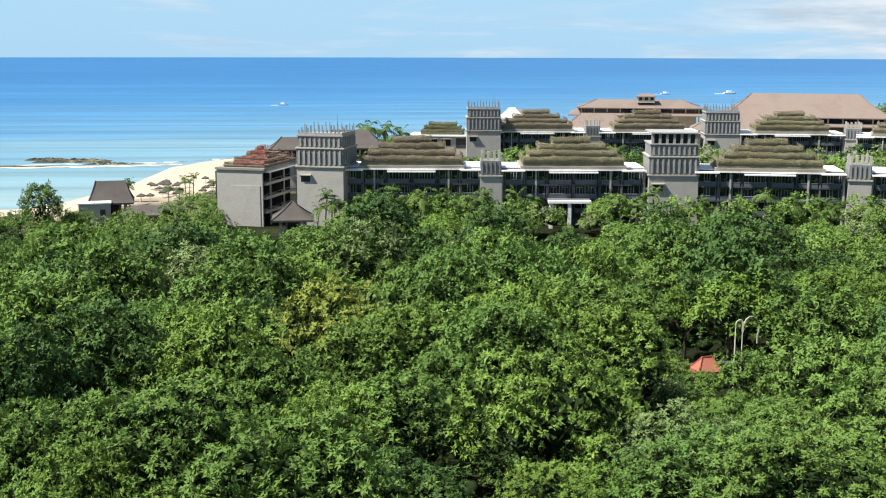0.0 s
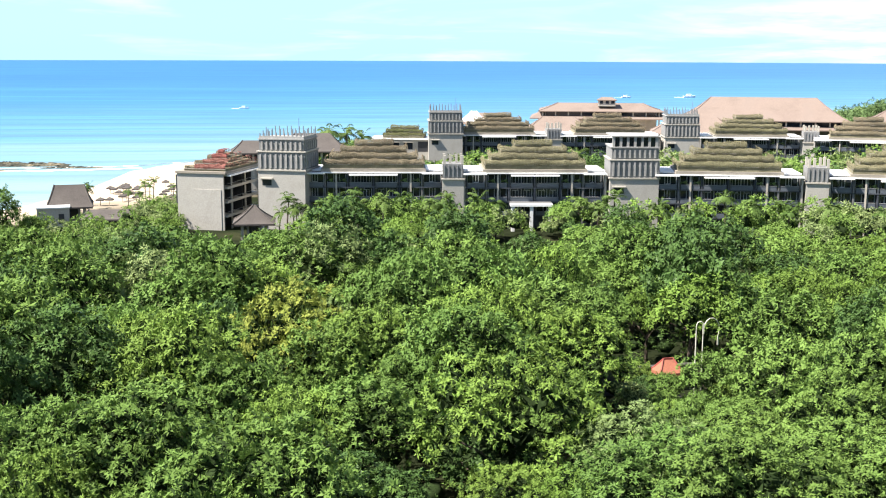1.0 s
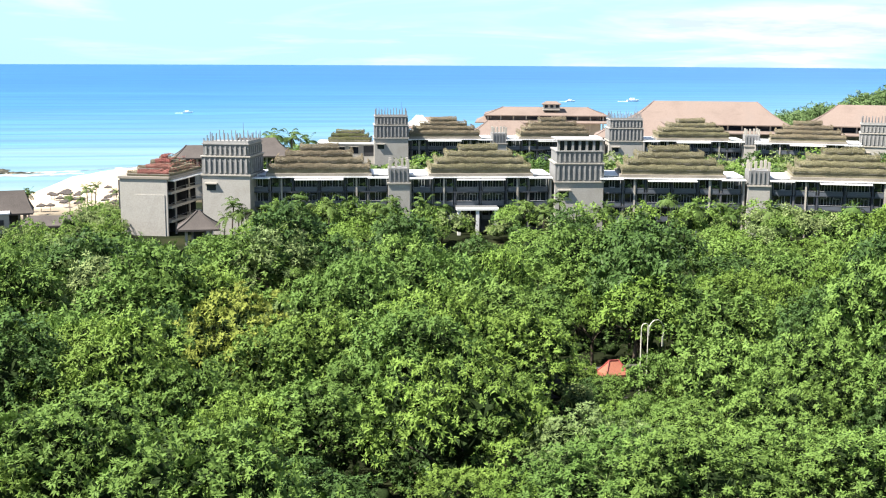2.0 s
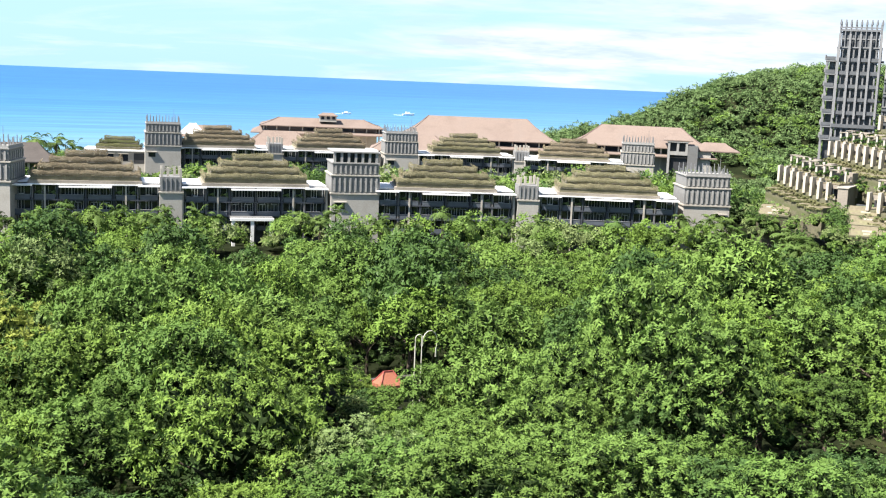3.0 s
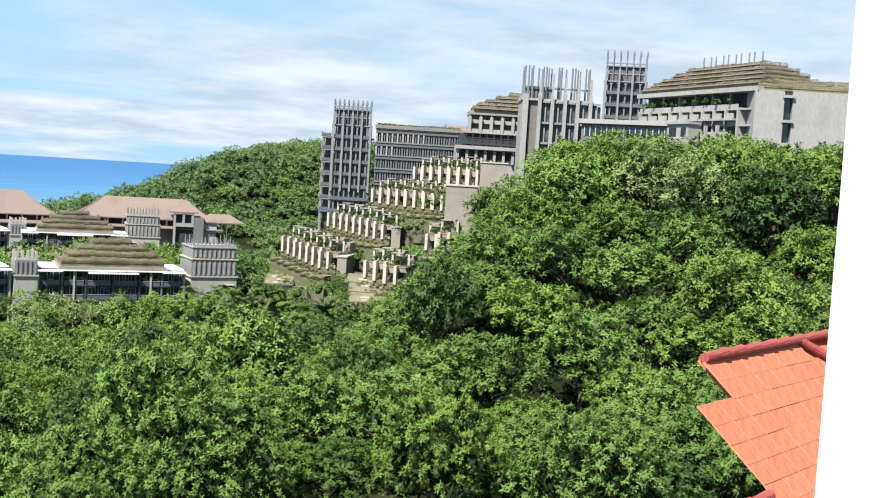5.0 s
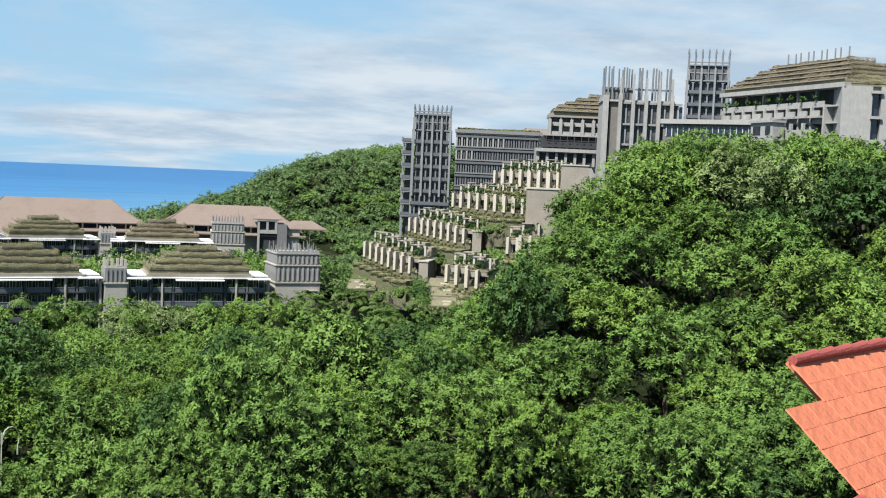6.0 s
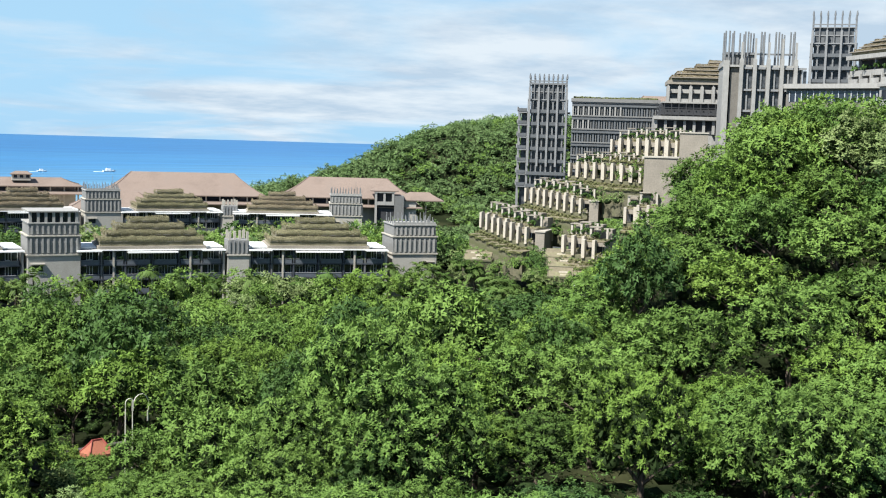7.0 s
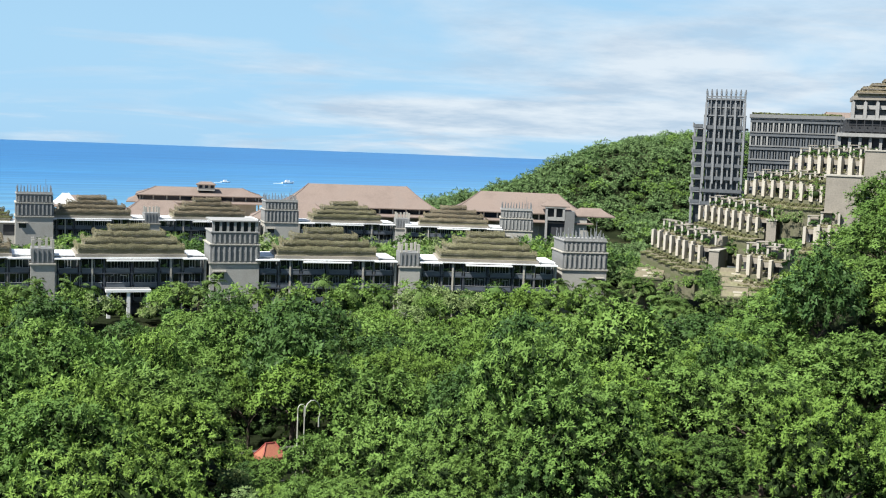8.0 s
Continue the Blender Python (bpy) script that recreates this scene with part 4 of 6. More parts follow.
def build_block(m, label, grass=None):
    """A four-storey guest block with stepped planted roof; front along local -y, ground at z 0."""
    t = thing("guest_block", label, "building", m, group="guest blocks")
    eave = 4 * STOREY
    rs = np.random.default_rng(5)
    part("wall", box_mesh("wall", FACADE_SHADE, (-16.4, 16.4, 1.8, 14, -3, eave)), t, "dark wall and recess shade")
    for x in (-16.55, 16.15):
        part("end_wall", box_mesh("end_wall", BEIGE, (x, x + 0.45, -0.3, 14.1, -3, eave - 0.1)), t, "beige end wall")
    edges = (-16.1, -11.2, -6.0, 0.0, 6.0, 11.2, 16.1)
    for x in edges[1:-1]:
        part("fin_wall", box_mesh("fin_wall", FACADE_SHADE if abs(x) != 11.2 else GREY, (x - 0.17, x + 0.17, 0, 1.8, -3, eave)), t)
    for x in (-8.6, 8.6):
        part("column", box_mesh("column", PALE, (x - 0.2, x + 0.2, -0.3, 0.1, -3, eave)), t, "pale slim column")
    for f in range(1, 4):
        part("floor_slab", box_mesh("floor_slab", FACADE_SHADE, (-16.1, 16.1, -0.1, 1.8, f * STOREY - 0.3, f * STOREY)), t)
        for a, b in zip(edges[:-1], edges[1:]):
            facade_bay(t, a + 0.2, b - 0.2, f * STOREY)
    # a deeper middle bay under its own sunshade, with paired French windows
    for f in (2, 3):
        for x in (-4.4, -1.7, 1.7, 4.4):
            window = part("french_window", box_mesh("french_window", FRAME, (x - 0.75, x + 0.75, 1.52, 1.6, f * STOREY + 0.1, f * STOREY + 2.5)), t, "white-framed French window")
            for k in (-0.37, 0.37):
                part("pane", box_mesh("pane", GLASS, (x + k - 0.3, x + k + 0.3, 1.47, 1.515, f * STOREY + 0.25, f * STOREY + 2.35)), window)
        for a, b in zip(edges[:-1], edges[1:]):
            part("rail_cap", box_mesh("rail_cap", SLAT, (a + 0.4, b - 0.4, -0.12, 0.18, f * STOREY + 0.955, f * STOREY + 1.05)), t, "pale rail cap")
    for x in (-13.6, 13.4):
        part("lounge_chair", box_mesh("lounge_chair", FRAME, (x - 0.5, x + 0.5, 0.4, 1.3, 3 * STOREY, 3 * STOREY + 0.45), (x - 0.5, x + 0.5, 1.15, 1.3, 3 * STOREY + 0.45, 3 * STOREY + 1.1)), t, "pale balcony chair")
    shrub = quads("pot_shrub", crown_quads(rs, 0.7, 0.6, 6, 60, 0.3), LEAF_DRY)
    for x in (-10, -7, 7, 10):
        part("pot_shrub", shrub, t, "pale balcony shrub", (x, 0.4, 3 * STOREY + 1.3))
    for x0, x1, z in ((-5.6, 5.6, eave - 0.55), (-16.6, -11.2, eave - 0.2), (11.2, 16.6, eave - 0.2)):
        part("awning", box_mesh("awning", WHITE, (x0, x1, -1.7, 1.2, z, z + 0.28)), t, "white sunshade slab")
    for x0, x1 in ((-16.6, -12.1), (12.1, 16.6)):
        part("flat_roof", box_mesh("flat_roof", WHITE, (x0, x1, 2.0, 14.2, eave + 0.2, eave + 0.5)), t, "white flat roof")
    part("fascia", box_mesh("fascia", FASCIA, (-12.1, 12.1, -0.6, 14.2, eave, eave + 0.95)), t, "weathered roof edge")
    part("gutter", box_mesh("gutter", WHITE, (-12.3, 12.3, -0.75, -0.62, eave - 0.05, eave + 0.25)), t, "white gutter line")
    planted_roof(t, -11.6, 11.6, 0.0, 13.6, eave + 0.95, 4, rs, rise=1.4, grass=grass)
    return t


def build_tower(m, label, poles=True, z0=13.6):
    """A square stair tower: beige base, two louvred storeys, posts or a window gallery on top."""
    t = thing("stair_tower", label, "tower", m, group="stair towers")
    w, d = 5.6, 11.0
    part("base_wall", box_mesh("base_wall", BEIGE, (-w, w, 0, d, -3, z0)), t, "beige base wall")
    part("ledge", box_mesh("ledge", PALE, (-w - 0.3, w + 0.3, -0.3, d + 0.3, z0, z0 + 0.35)), t)
    side = 1 if z0 < 12 else -1
    part("window", box_mesh("window", GLASS, (side * 3.5 - 1.1, side * 3.5 + 1.1, -0.03, 0.1, z0 - 3.4, z0 - 2.0)), t)
    part("window_hood", box_mesh("window_hood", PALE, (side * 3.5 - 1.5, side * 3.5 + 1.5, -0.7, 0.0, z0 - 1.9, z0 - 1.65)), t)
    top = z0 + 0.35
    for i, (k, tall) in enumerate(((0.0, 3.9), (0.3, 2.55))):
        slat = box_mesh("slat", CHALK, (-0.2, 0.2, -0.14, 0.12, 0.3, tall - 0.45))
        side_slat = box_mesh("slat", CHALK, (-0.12, 0.14, -0.2, 0.2, 0.3, tall - 0.45))
        part("louvre_wall", box_mesh("louvre_wall", LOUVRE, (-w + k, w - k, k, d - k, top, top + tall)), t, "grey louvred wall")
        for j in range(9):
            part("slat", slat, t, "", (-w + k + 0.7 + j * (2 * w - 2 * k - 1.4) / 8, k - 0.12, top))
        for j in range(7):
            part("slat", side_slat, t, "", (w - k + 0.12, k + 1.0 + j * 1.5, top))
        top += tall
        part("ledge", box_mesh("ledge", PALE if i == 0 else CHALK, (-w + k - 0.25, w - k + 0.25, k - 0.25, d - k + 0.25, top, top + 0.28)), t)
        top += 0.28
    if poles:
        posts = [post_mesh("post", STEEL, r, h) for r, h in ((0.15, 1.2), (0.14, 1.7), (0.13, 2.3))]
        for j in range(11):
            for q, y in enumerate((0.5, d * 0.5, d - 0.5)):
                part("post", posts[(j * 5 + q * 4 + j * j) % 3], t, "", (-w + 0.5 + (j + 0.2 * q) * (2 * w - 1.4) / 10, y, top - 0.02))
        for j in range(1, 5):
            for x in (-w + 0.5, w - 0.5):
                part("post", posts[j % 3], t, "", (x, 0.5 + j * 2.2, top - 0.02))
        part("mast", post_mesh("mast", STEEL, 0.06, 4.6), t, "thin tall mast", (w - 2.2, 3.0, top - 0.02))
        part("parapet", box_mesh("parapet", CHALK, (-w + 0.3, w - 0.3, 0.3, 0.42, top - 0.02, top + 0.55), (w - 0.42, w - 0.3, 0.43, d - 0.3, top - 0.02, top + 0.55)), t)
    else:
        for j in range(7):
            part("pier", box_mesh("pier", CHALK, (-0.28, 0.28, 0, 0.7, 0, 2.3)), t, "", (-w + 0.7 + j * (2 * w - 1.4) / 6, 0.35, top - 0.02))
        part("gallery_glass", box_mesh("gallery_glass", GLASS, (-w + 0.5, w - 0.5, 1.0, 1.2, top, top + 2.2)), t)
        part("gallery_roof", box_mesh("gallery_roof", CHALK, (-w + 0.2, w - 0.2, 0.1, d, top + 2.26, top + 2.55)), t)
    return t


def build_link(m):
    """A slim link tower between two blocks, with white posts."""
    t = thing("link_tower", "slim beige link tower with grey louvres and posts", "tower", m, group="link towers")
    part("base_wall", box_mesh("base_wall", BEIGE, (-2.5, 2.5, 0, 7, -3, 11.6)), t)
    part("lintel", box_mesh("lintel", PALE, (-2.7, 2.7, -0.3, 7.2, 11.6, 11.95)), t)
    part("louvre_wall", box_mesh("louvre_wall", LOUVRE, (-2.4, 2.4, 0.1, 6.8, 11.95, 15.2)), t)
    slat = box_mesh("slat", SLAT, (-0.14, 0.14, -0.1, 0.1, 0.2, 3.0))
    for j in range(5):
        part("slat", slat, t, "", (-2.0 + j, 0.0, 11.95))
    pier = box_mesh("pier", PALE, (-0.28, 0.28, -0.28, 0.28, 0, 2.0))
    for x, y in ((-2.0, 0.5), (-0.6, 2.5), (0.9, 4.4), (2.1, 0.6), (2.1, 6.2), (-1.9, 6.0)):
        part("pier", pier, t, "", (x, y, 15.18))
    return t


GRADE = 4.0


def front(ax, ay, bx, by):
    """Pose at the middle of a front that runs from a to b, facing the camera's hill."""
    return pose((ax + bx) / 2, (ay + by) / 2, GRADE, 0, 0, math.degrees(math.atan2(by - ay, bx - ax)))


BLOCK = build_block(front(13.2, 266, 47.0, 266), "four-storey dark guest block with stepped grassy roof")
for a in ((57.5, 263.5, 90.5, 259.0), (95.5, 257.5, 128.0, 248.5), (97.0, 380, 130.5, 376)):
    copy_thing(BLOCK, front(*a))
FADED = build_block(front(-23.5, 267.5, 9.0, 267.5), "four-storey dark guest block with faded brown grassy roof", GRASS_TAN)
for a in ((15.0, 387, 48.0, 387), (51.0, 386, 86.0, 385), (131.5, 370, 163.5, 359)):
    copy_thing(FADED, front(*a))
for a, z0 in (((-33.6, 266.6, -22.9, 264.3), 13.6), ((130.6, 251, 141.4, 248.5), 11.6), ((8.0, 383, 19.0, 383), 13.6), ((86.2, 381, 97.0, 380), 12.7), ((164.6, 363.6, 174.2, 359.4), 12.2)):
    build_tower(front(*a), "beige stair tower with grey louvres and steel posts", z0=z0)
build_tower(front(47.2, 263.5, 58.2, 263.0), "beige stair tower with grey louvres and window gallery", poles=False, z0=12.0)
LINK = build_link(front(8.6, 265, 13.6, 265))
for a in ((90.6, 257.5, 95.6, 256.5), (47.2, 385, 52.4, 385), (130.0, 374, 134.6, 373)):
    copy_thing(LINK, front(*a))


def build_end_wing():
    """The gable wing at the row's end, with open side balconies and flowering roof."""
    m = pose(-41.3, 264.0, GRADE, 0, 0, -14)
    t = thing("end_wing", "beige end wing with side balconies and flowering roof", "building", m)
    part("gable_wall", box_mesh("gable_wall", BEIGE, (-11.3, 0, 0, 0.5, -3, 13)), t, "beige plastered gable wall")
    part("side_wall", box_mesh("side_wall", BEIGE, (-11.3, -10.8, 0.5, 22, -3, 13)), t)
    # balcony shade is in this inner wall's near-black colour
    part("inner_wall", box_mesh("inner_wall", DARK_AND_SHADE, (-10.8, -3.6, 0.5, 22, -3, 13)), t)
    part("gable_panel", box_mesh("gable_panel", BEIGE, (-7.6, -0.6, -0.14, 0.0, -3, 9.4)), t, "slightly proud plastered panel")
    part("corner_strip", box_mesh("corner_strip", DARK_AND_SHADE, (-11.75, -11.32, 0.2, 1.2, 6.0, 12.6)), t, "dark corner strip")
    for f in range(1, 5):
        part("floor_slab", box_mesh("floor_slab", PALE, (-3.6, 0.7, 0.7, 22, f * STOREY - 0.28, f * STOREY)), t)
        if f < 4:
            part("balcony_front", box_mesh("balcony_front", PALE, (0.5, 0.68, 0.7, 22, f * STOREY, f * STOREY + 0.3)), t)
            part("handrail", box_mesh("handrail", STEEL, (0.55, 0.63, 0.7, 22, f * STOREY + 0.9, f * STOREY + 0.98)), t)
    for y in (3.6, 12.0, 20.6):
        part("column", box_mesh("column", PALE, (0.2, 0.5, y, y + 0.4, -3, 13)), t, "slim pale column")
    for y in (6.4, 12.1, 17.9):
        part("partition", box_mesh("partition", DARK_AND_SHADE, (-3.6, -0.4, y, y + 0.25, -3, 13)), t)
    part("roof_edge", box_mesh("roof_edge", FASCIA, (-11.6, 0.6, -0.3, 22.3, 13.0, 13.5)), t)
    part("awning", box_mesh("awning", WHITE, (-2.0, 1.4, 1, 22, 12.4, 12.65)), t, "white sunshade slab")
    planted_roof(t, -9.8, 0.2, 0.8, 21, 13.5, 4, np.random.default_rng(8), 1.3, 3.6, 0.9, bloom=True, grass=GRASS_TAN)


build_end_wing()


def build_portal():
    t = thing("entrance_portal", "pale concrete entrance portal under the guest block", "portal", pose(29.0, 262.2, GRADE))
    for x in (-4.6, -0.35, 3.9):
        part("column", box_mesh("column", WHITE, (x, x + 0.75, 0, 1.0, -3, 5.8)), t)
    part("beam", box_mesh("beam", WHITE, (-4.9, 4.9, -0.2, 1.2, 5.8, 6.35)), t)
    part("canopy", box_mesh("canopy", GREY, (-4.8, 4.8, 1.2, 3.6, 6.0, 6.5)), t)


build_portal()


def build_villa():
    """A low pale villa at the second row's end, with dark windows and a bushy roof."""
    t = thing("garden_villa", "low pale villa with dark windows and bushy roof", "building", pose(-1.5, 394, GRADE - 1.6, 0, 0, -5))
    part("wall", box_mesh("wall", BEIGE, (-9.5, 9.5, 0, 12, -3, 12.6)), t)
    for x in (-8.0, -3.4, 1.2):
        part("window", box_mesh("window", GLASS, (x, x + 3.0, -0.03, 0.1, 9.4, 11.6)), t)
        part("window_hood", box_mesh("window_hood", PALE, (x - 0.3, x + 3.3, -0.7, 0.0, 11.7, 12.0)), t)
    # flat dark panel in place of a shaded balcony recess
    part("balcony", box_mesh("balcony", DARK_AND_SHADE, (6.0, 9.4, -0.05, 0.1, 8.6, 12.0)), t)
    part("roof_edge", box_mesh("roof_edge", WHITE, (-10, 10, -0.8, 12.3, 12.6, 13.1)), t)
    planted_roof(t, -6, 8, 0.5, 11.5, 13.1, 3, np.random.default_rng(12), 1.2, 1.5, 1.2, grass=GRASS_OLIVE)


build_villa()

# ---------------------------------------------------------------- pavilions with large hipped roofs


def hip_mesh(name, w, d, z, h, ridge, mat, sag=0.25, steps=6):
    """A hipped roof with slightly hollow slopes; w, d half sizes, ridge half length, thick eaves."""
    vs, fs = [], []
    for i in range(steps + 1):
        u = i / steps
        k = u - sag * u * (1 - u) * 1.2
        x, y = w + (ridge - w) * u, d * (1 - u) + 0.05 * u
        vs += [(-x, -y, z + h * k), (x, -y, z + h * k), (x, y, z + h * k), (-x, y, z + h * k)]
    for i in range(steps):
        for k in range(4):
            a, b = 4 * i + k, 4 * i + (k + 1) % 4
            fs.append((a, b, b + 4, a + 4))
    fs.append(tuple(4 * steps + k for k in range(4)))
    n = len(vs)
    vs += [(-w, -d, z - 0.4), (w, -d, z - 0.4), (w, d, z - 0.4), (-w, d, z - 0.4)]
    fs += [(n + k, n + (k + 1) % 4, (k + 1) % 4, k) for k in range(4)] + [(n + 3, n + 2, n + 1, n)]
    return mesh(name, vs, fs, mat)


def pavilion(x, y, turn, w, d, eave, h, ridge, label, mat=None, wall=None, base=GRADE, lower=None):
    t = thing("pavilion", label, "pavilion", pose(x, y, base, 0, 0, turn))
    part("wall", box_mesh("wall", wall or BEIGE, (-w + 3, w - 3, -d + 3, d - 3, -3, eave + 0.3)), t)
    part("glass_front", box_mesh("glass_front", GLASS, (-w + 3.5, w - 3.5, -d + 2.9, -d + 3.02, eave - 3.0, eave - 0.4)), t)
    for k in range(int(w / 3) + 1):
        part("column", box_mesh("column", PALE, (-0.3, 0.3, -0.3, 0.3, -3, eave)), t, "", (-w + 2 + k * (2 * w - 4) / int(w / 3), -d + 1.6, 0))
    part("roof", hip_mesh("roof", w, d, eave, h, ridge, mat or TILE_BROWN), t, "brown shingle hipped roof" if mat is None else "")
    for sx in (-1, 1):
        for sy in (-1, 1):
            pts = []
            for u in (0.0, 0.25, 0.5, 0.75, 1.0):
                q = u - 0.3 * u * (1 - u)
                pts.append((sx * (w + (ridge - w) * u), sy * (d * (1 - u) + 0.05 * u), eave + h * q + 0.04))
            vs, fs = tube(pts, [0.16] * 5, 6)
            part("hip_ridge", mesh("hip_ridge", vs, fs, mat or TILE_RIDGE), t)
    if lower:
        part("lower_roof", hip_mesh("lower_roof", w + lower, d + lower, eave - 3.2, 3.0, w - 1, mat or TILE_BROWN), t)
    return t


pavilion(155, 500, -14, 34, 20, 12.5, 9.0, 22, "large pavilion with brown hipped roof", lower=6)
pavilion(118, 470, -14, 18, 13, 8.5, 6.0, 9, "low pavilion with brown hipped roof")
pavilion(93, 552, -8, 29, 12, 13.2, 3.4, 20, "long upper pavilion with brown roof and window band", lower=4)
pavilion(40, 540, 0, 14, 10, 8.0, 4.5, 6, "small brown-roofed pavilion near the shore")
pavilion(205, 436, -25, 27, 16, 15.0, 7.5, 16, "wide pavilion with brown hipped roof", lower=3)
pavilion(176, 424, -25, 10, 7, 9.0, 4.2, 4, "low brown-roofed porch before the wide pavilion")
pavilion(-44, 338, 7, 6.5, 6, 11.8, 3.2, 3, "dark thatched pavilion behind the end wing", THATCH)
pavilion(-27, 340, 4, 10, 8, 12.3, 4.7, 5, "dark thatched pavilion behind the stair tower", THATCH)
pavilion(-79.9, 277, 14, 5.3, 4.6, 4.2, 4.9, 3.4, "beach house with steep dark thatched roof", THATCH)
pavilion(-68.5, 268, 4, 6.0, 4.0, 2.6, 1.8, 4.4, "low beach house with grey thatched roof", THATCH)
pavilion(-33.2, 254, 6, 4.6, 4.2, 3.6, 3.6, 0.2, "small grey thatched hut beside the end wing", THATCH)

pavilion(246, 293, -38, 8, 6, 12.0, 3.6, 3.5, "brown-roofed pavilion behind the hotel wing", base=44)
pavilion(27, 455, 0, 4.5, 4, 14.0, 3.6, 1.0, "white canopy pavilion near the shore", WHITE)
pavilion(66, 498, -6, 15, 10, 7.5, 5.5, 7, "low brown-roofed pavilion before the shore")


def build_lantern():
    t = thing("roof_lantern", "small pale roof lantern with dark windows", "lantern", pose(95, 546, GRADE + 15.4, 0, 0, -8))
    part("wall", box_mesh("wall", BEIGE, (-4, 4, -2.5, 2.5, 0, 3.0)), t)
    for x in (-3.2, -0.6, 2.0):
        part("window", box_mesh("window", GLASS, (x, x + 1.5, -2.53, -2.4, 1.2, 2.6)), t)
    part("roof", hip_mesh("roof", 4.6, 3.1, 3.0, 1.2, 2.5, TILE_BROWN), t)
    p = thing("portico", "tall white portico with dark openings", "portico", pose(210.1, 411.5, GRADE, 0, 0, -25))
    for x, z in ((-4.2, -2), (-0.8, 12.6), (2.6, 12.6)):
        part("column", box_mesh("column", CHALK, (x, x + 0.9, 0, 0.9, z, 17.5)), p)
    part("beam", box_mesh("beam", CHALK, (-4.5, 3.9, -0.2, 1.2, 17.5, 18.4)), p)
    part("floor_beam", box_mesh("floor_beam", CHALK, (-3.3, 3.5, 0.1, 0.8, 12.6, 14.0)), p)
    # near-black wall paints the shade between the columns
    part("back_wall", box_mesh("back_wall", DARK_AND_SHADE, (-4.2, 3.5, 1.4, 3, -2, 17.5)), p)
    part("grey_wall", box_mesh("grey_wall", GREY, (3.6, 7.4, 0.1, 6, -2, 16.4)), p, "grey side wall")
    part("far_wall", box_mesh("far_wall", BEIGE, (7.45, 12.5, 2.2, 6, -2, 15.0)), p)
    part("roof", hip_mesh("roof", 5.6, 4, 18.4, 1.4, 3.5, TILE_BROWN), p).location = (-0.3, 3.7, 0)
    part("side_roof", hip_mesh("side_roof", 9.5, 6.5, 14.8, 3.0, 4, TILE_BROWN), p).location = (14.0, 8.0, 0)


build_lantern()


def build_annex():
    t = thing("beach_annex", "small pale flat-roofed beach annex", "building", pose(-81.4, 268.5, 4.9, 0, 0, 16))
    part("wall", box_mesh("wall", BEIGE, (-3.6, 3.6, 0, 5, -4, 3.6)), t)
    part("flat_roof", box_mesh("flat_roof", WHITE, (-3.8, 3.8, -0.3, 5.3, 3.6, 3.9)), t, "white flat roof")
    # flat dark panel, coloured as the shade of a door opening
    part("doorway", box_mesh("doorway", DARK_AND_SHADE, (1.2, 2.4, -0.03, 0.1, 0, 2.3)), t)


build_annex()

# ---------------------------------------------------------------- hillside hotel


def arch_mesh(name, mat, w, h, thick, pier):
    """A window surround: two piers and a shallow arched head, w wide and h high, standing at y 0."""
    boxes = [(-w / 2, -w / 2 + pier, 0, thick, 0, h), (w / 2 - pier, w / 2, 0, thick, 0, h)]
    n = 6
    for k in range(n):
        x0, x1 = -w / 2 + pier + k * (w - 2 * pier) / n, -w / 2 + pier + (k + 1) * (w - 2 * pier) / n
        u = abs((x0 + x1) / 2) / (w / 2 - pier)
        boxes.append((x0, x1, 0, thick, h - 0.18 - 0.5 * u * u, h))
    return box_mesh(name, mat, *boxes)


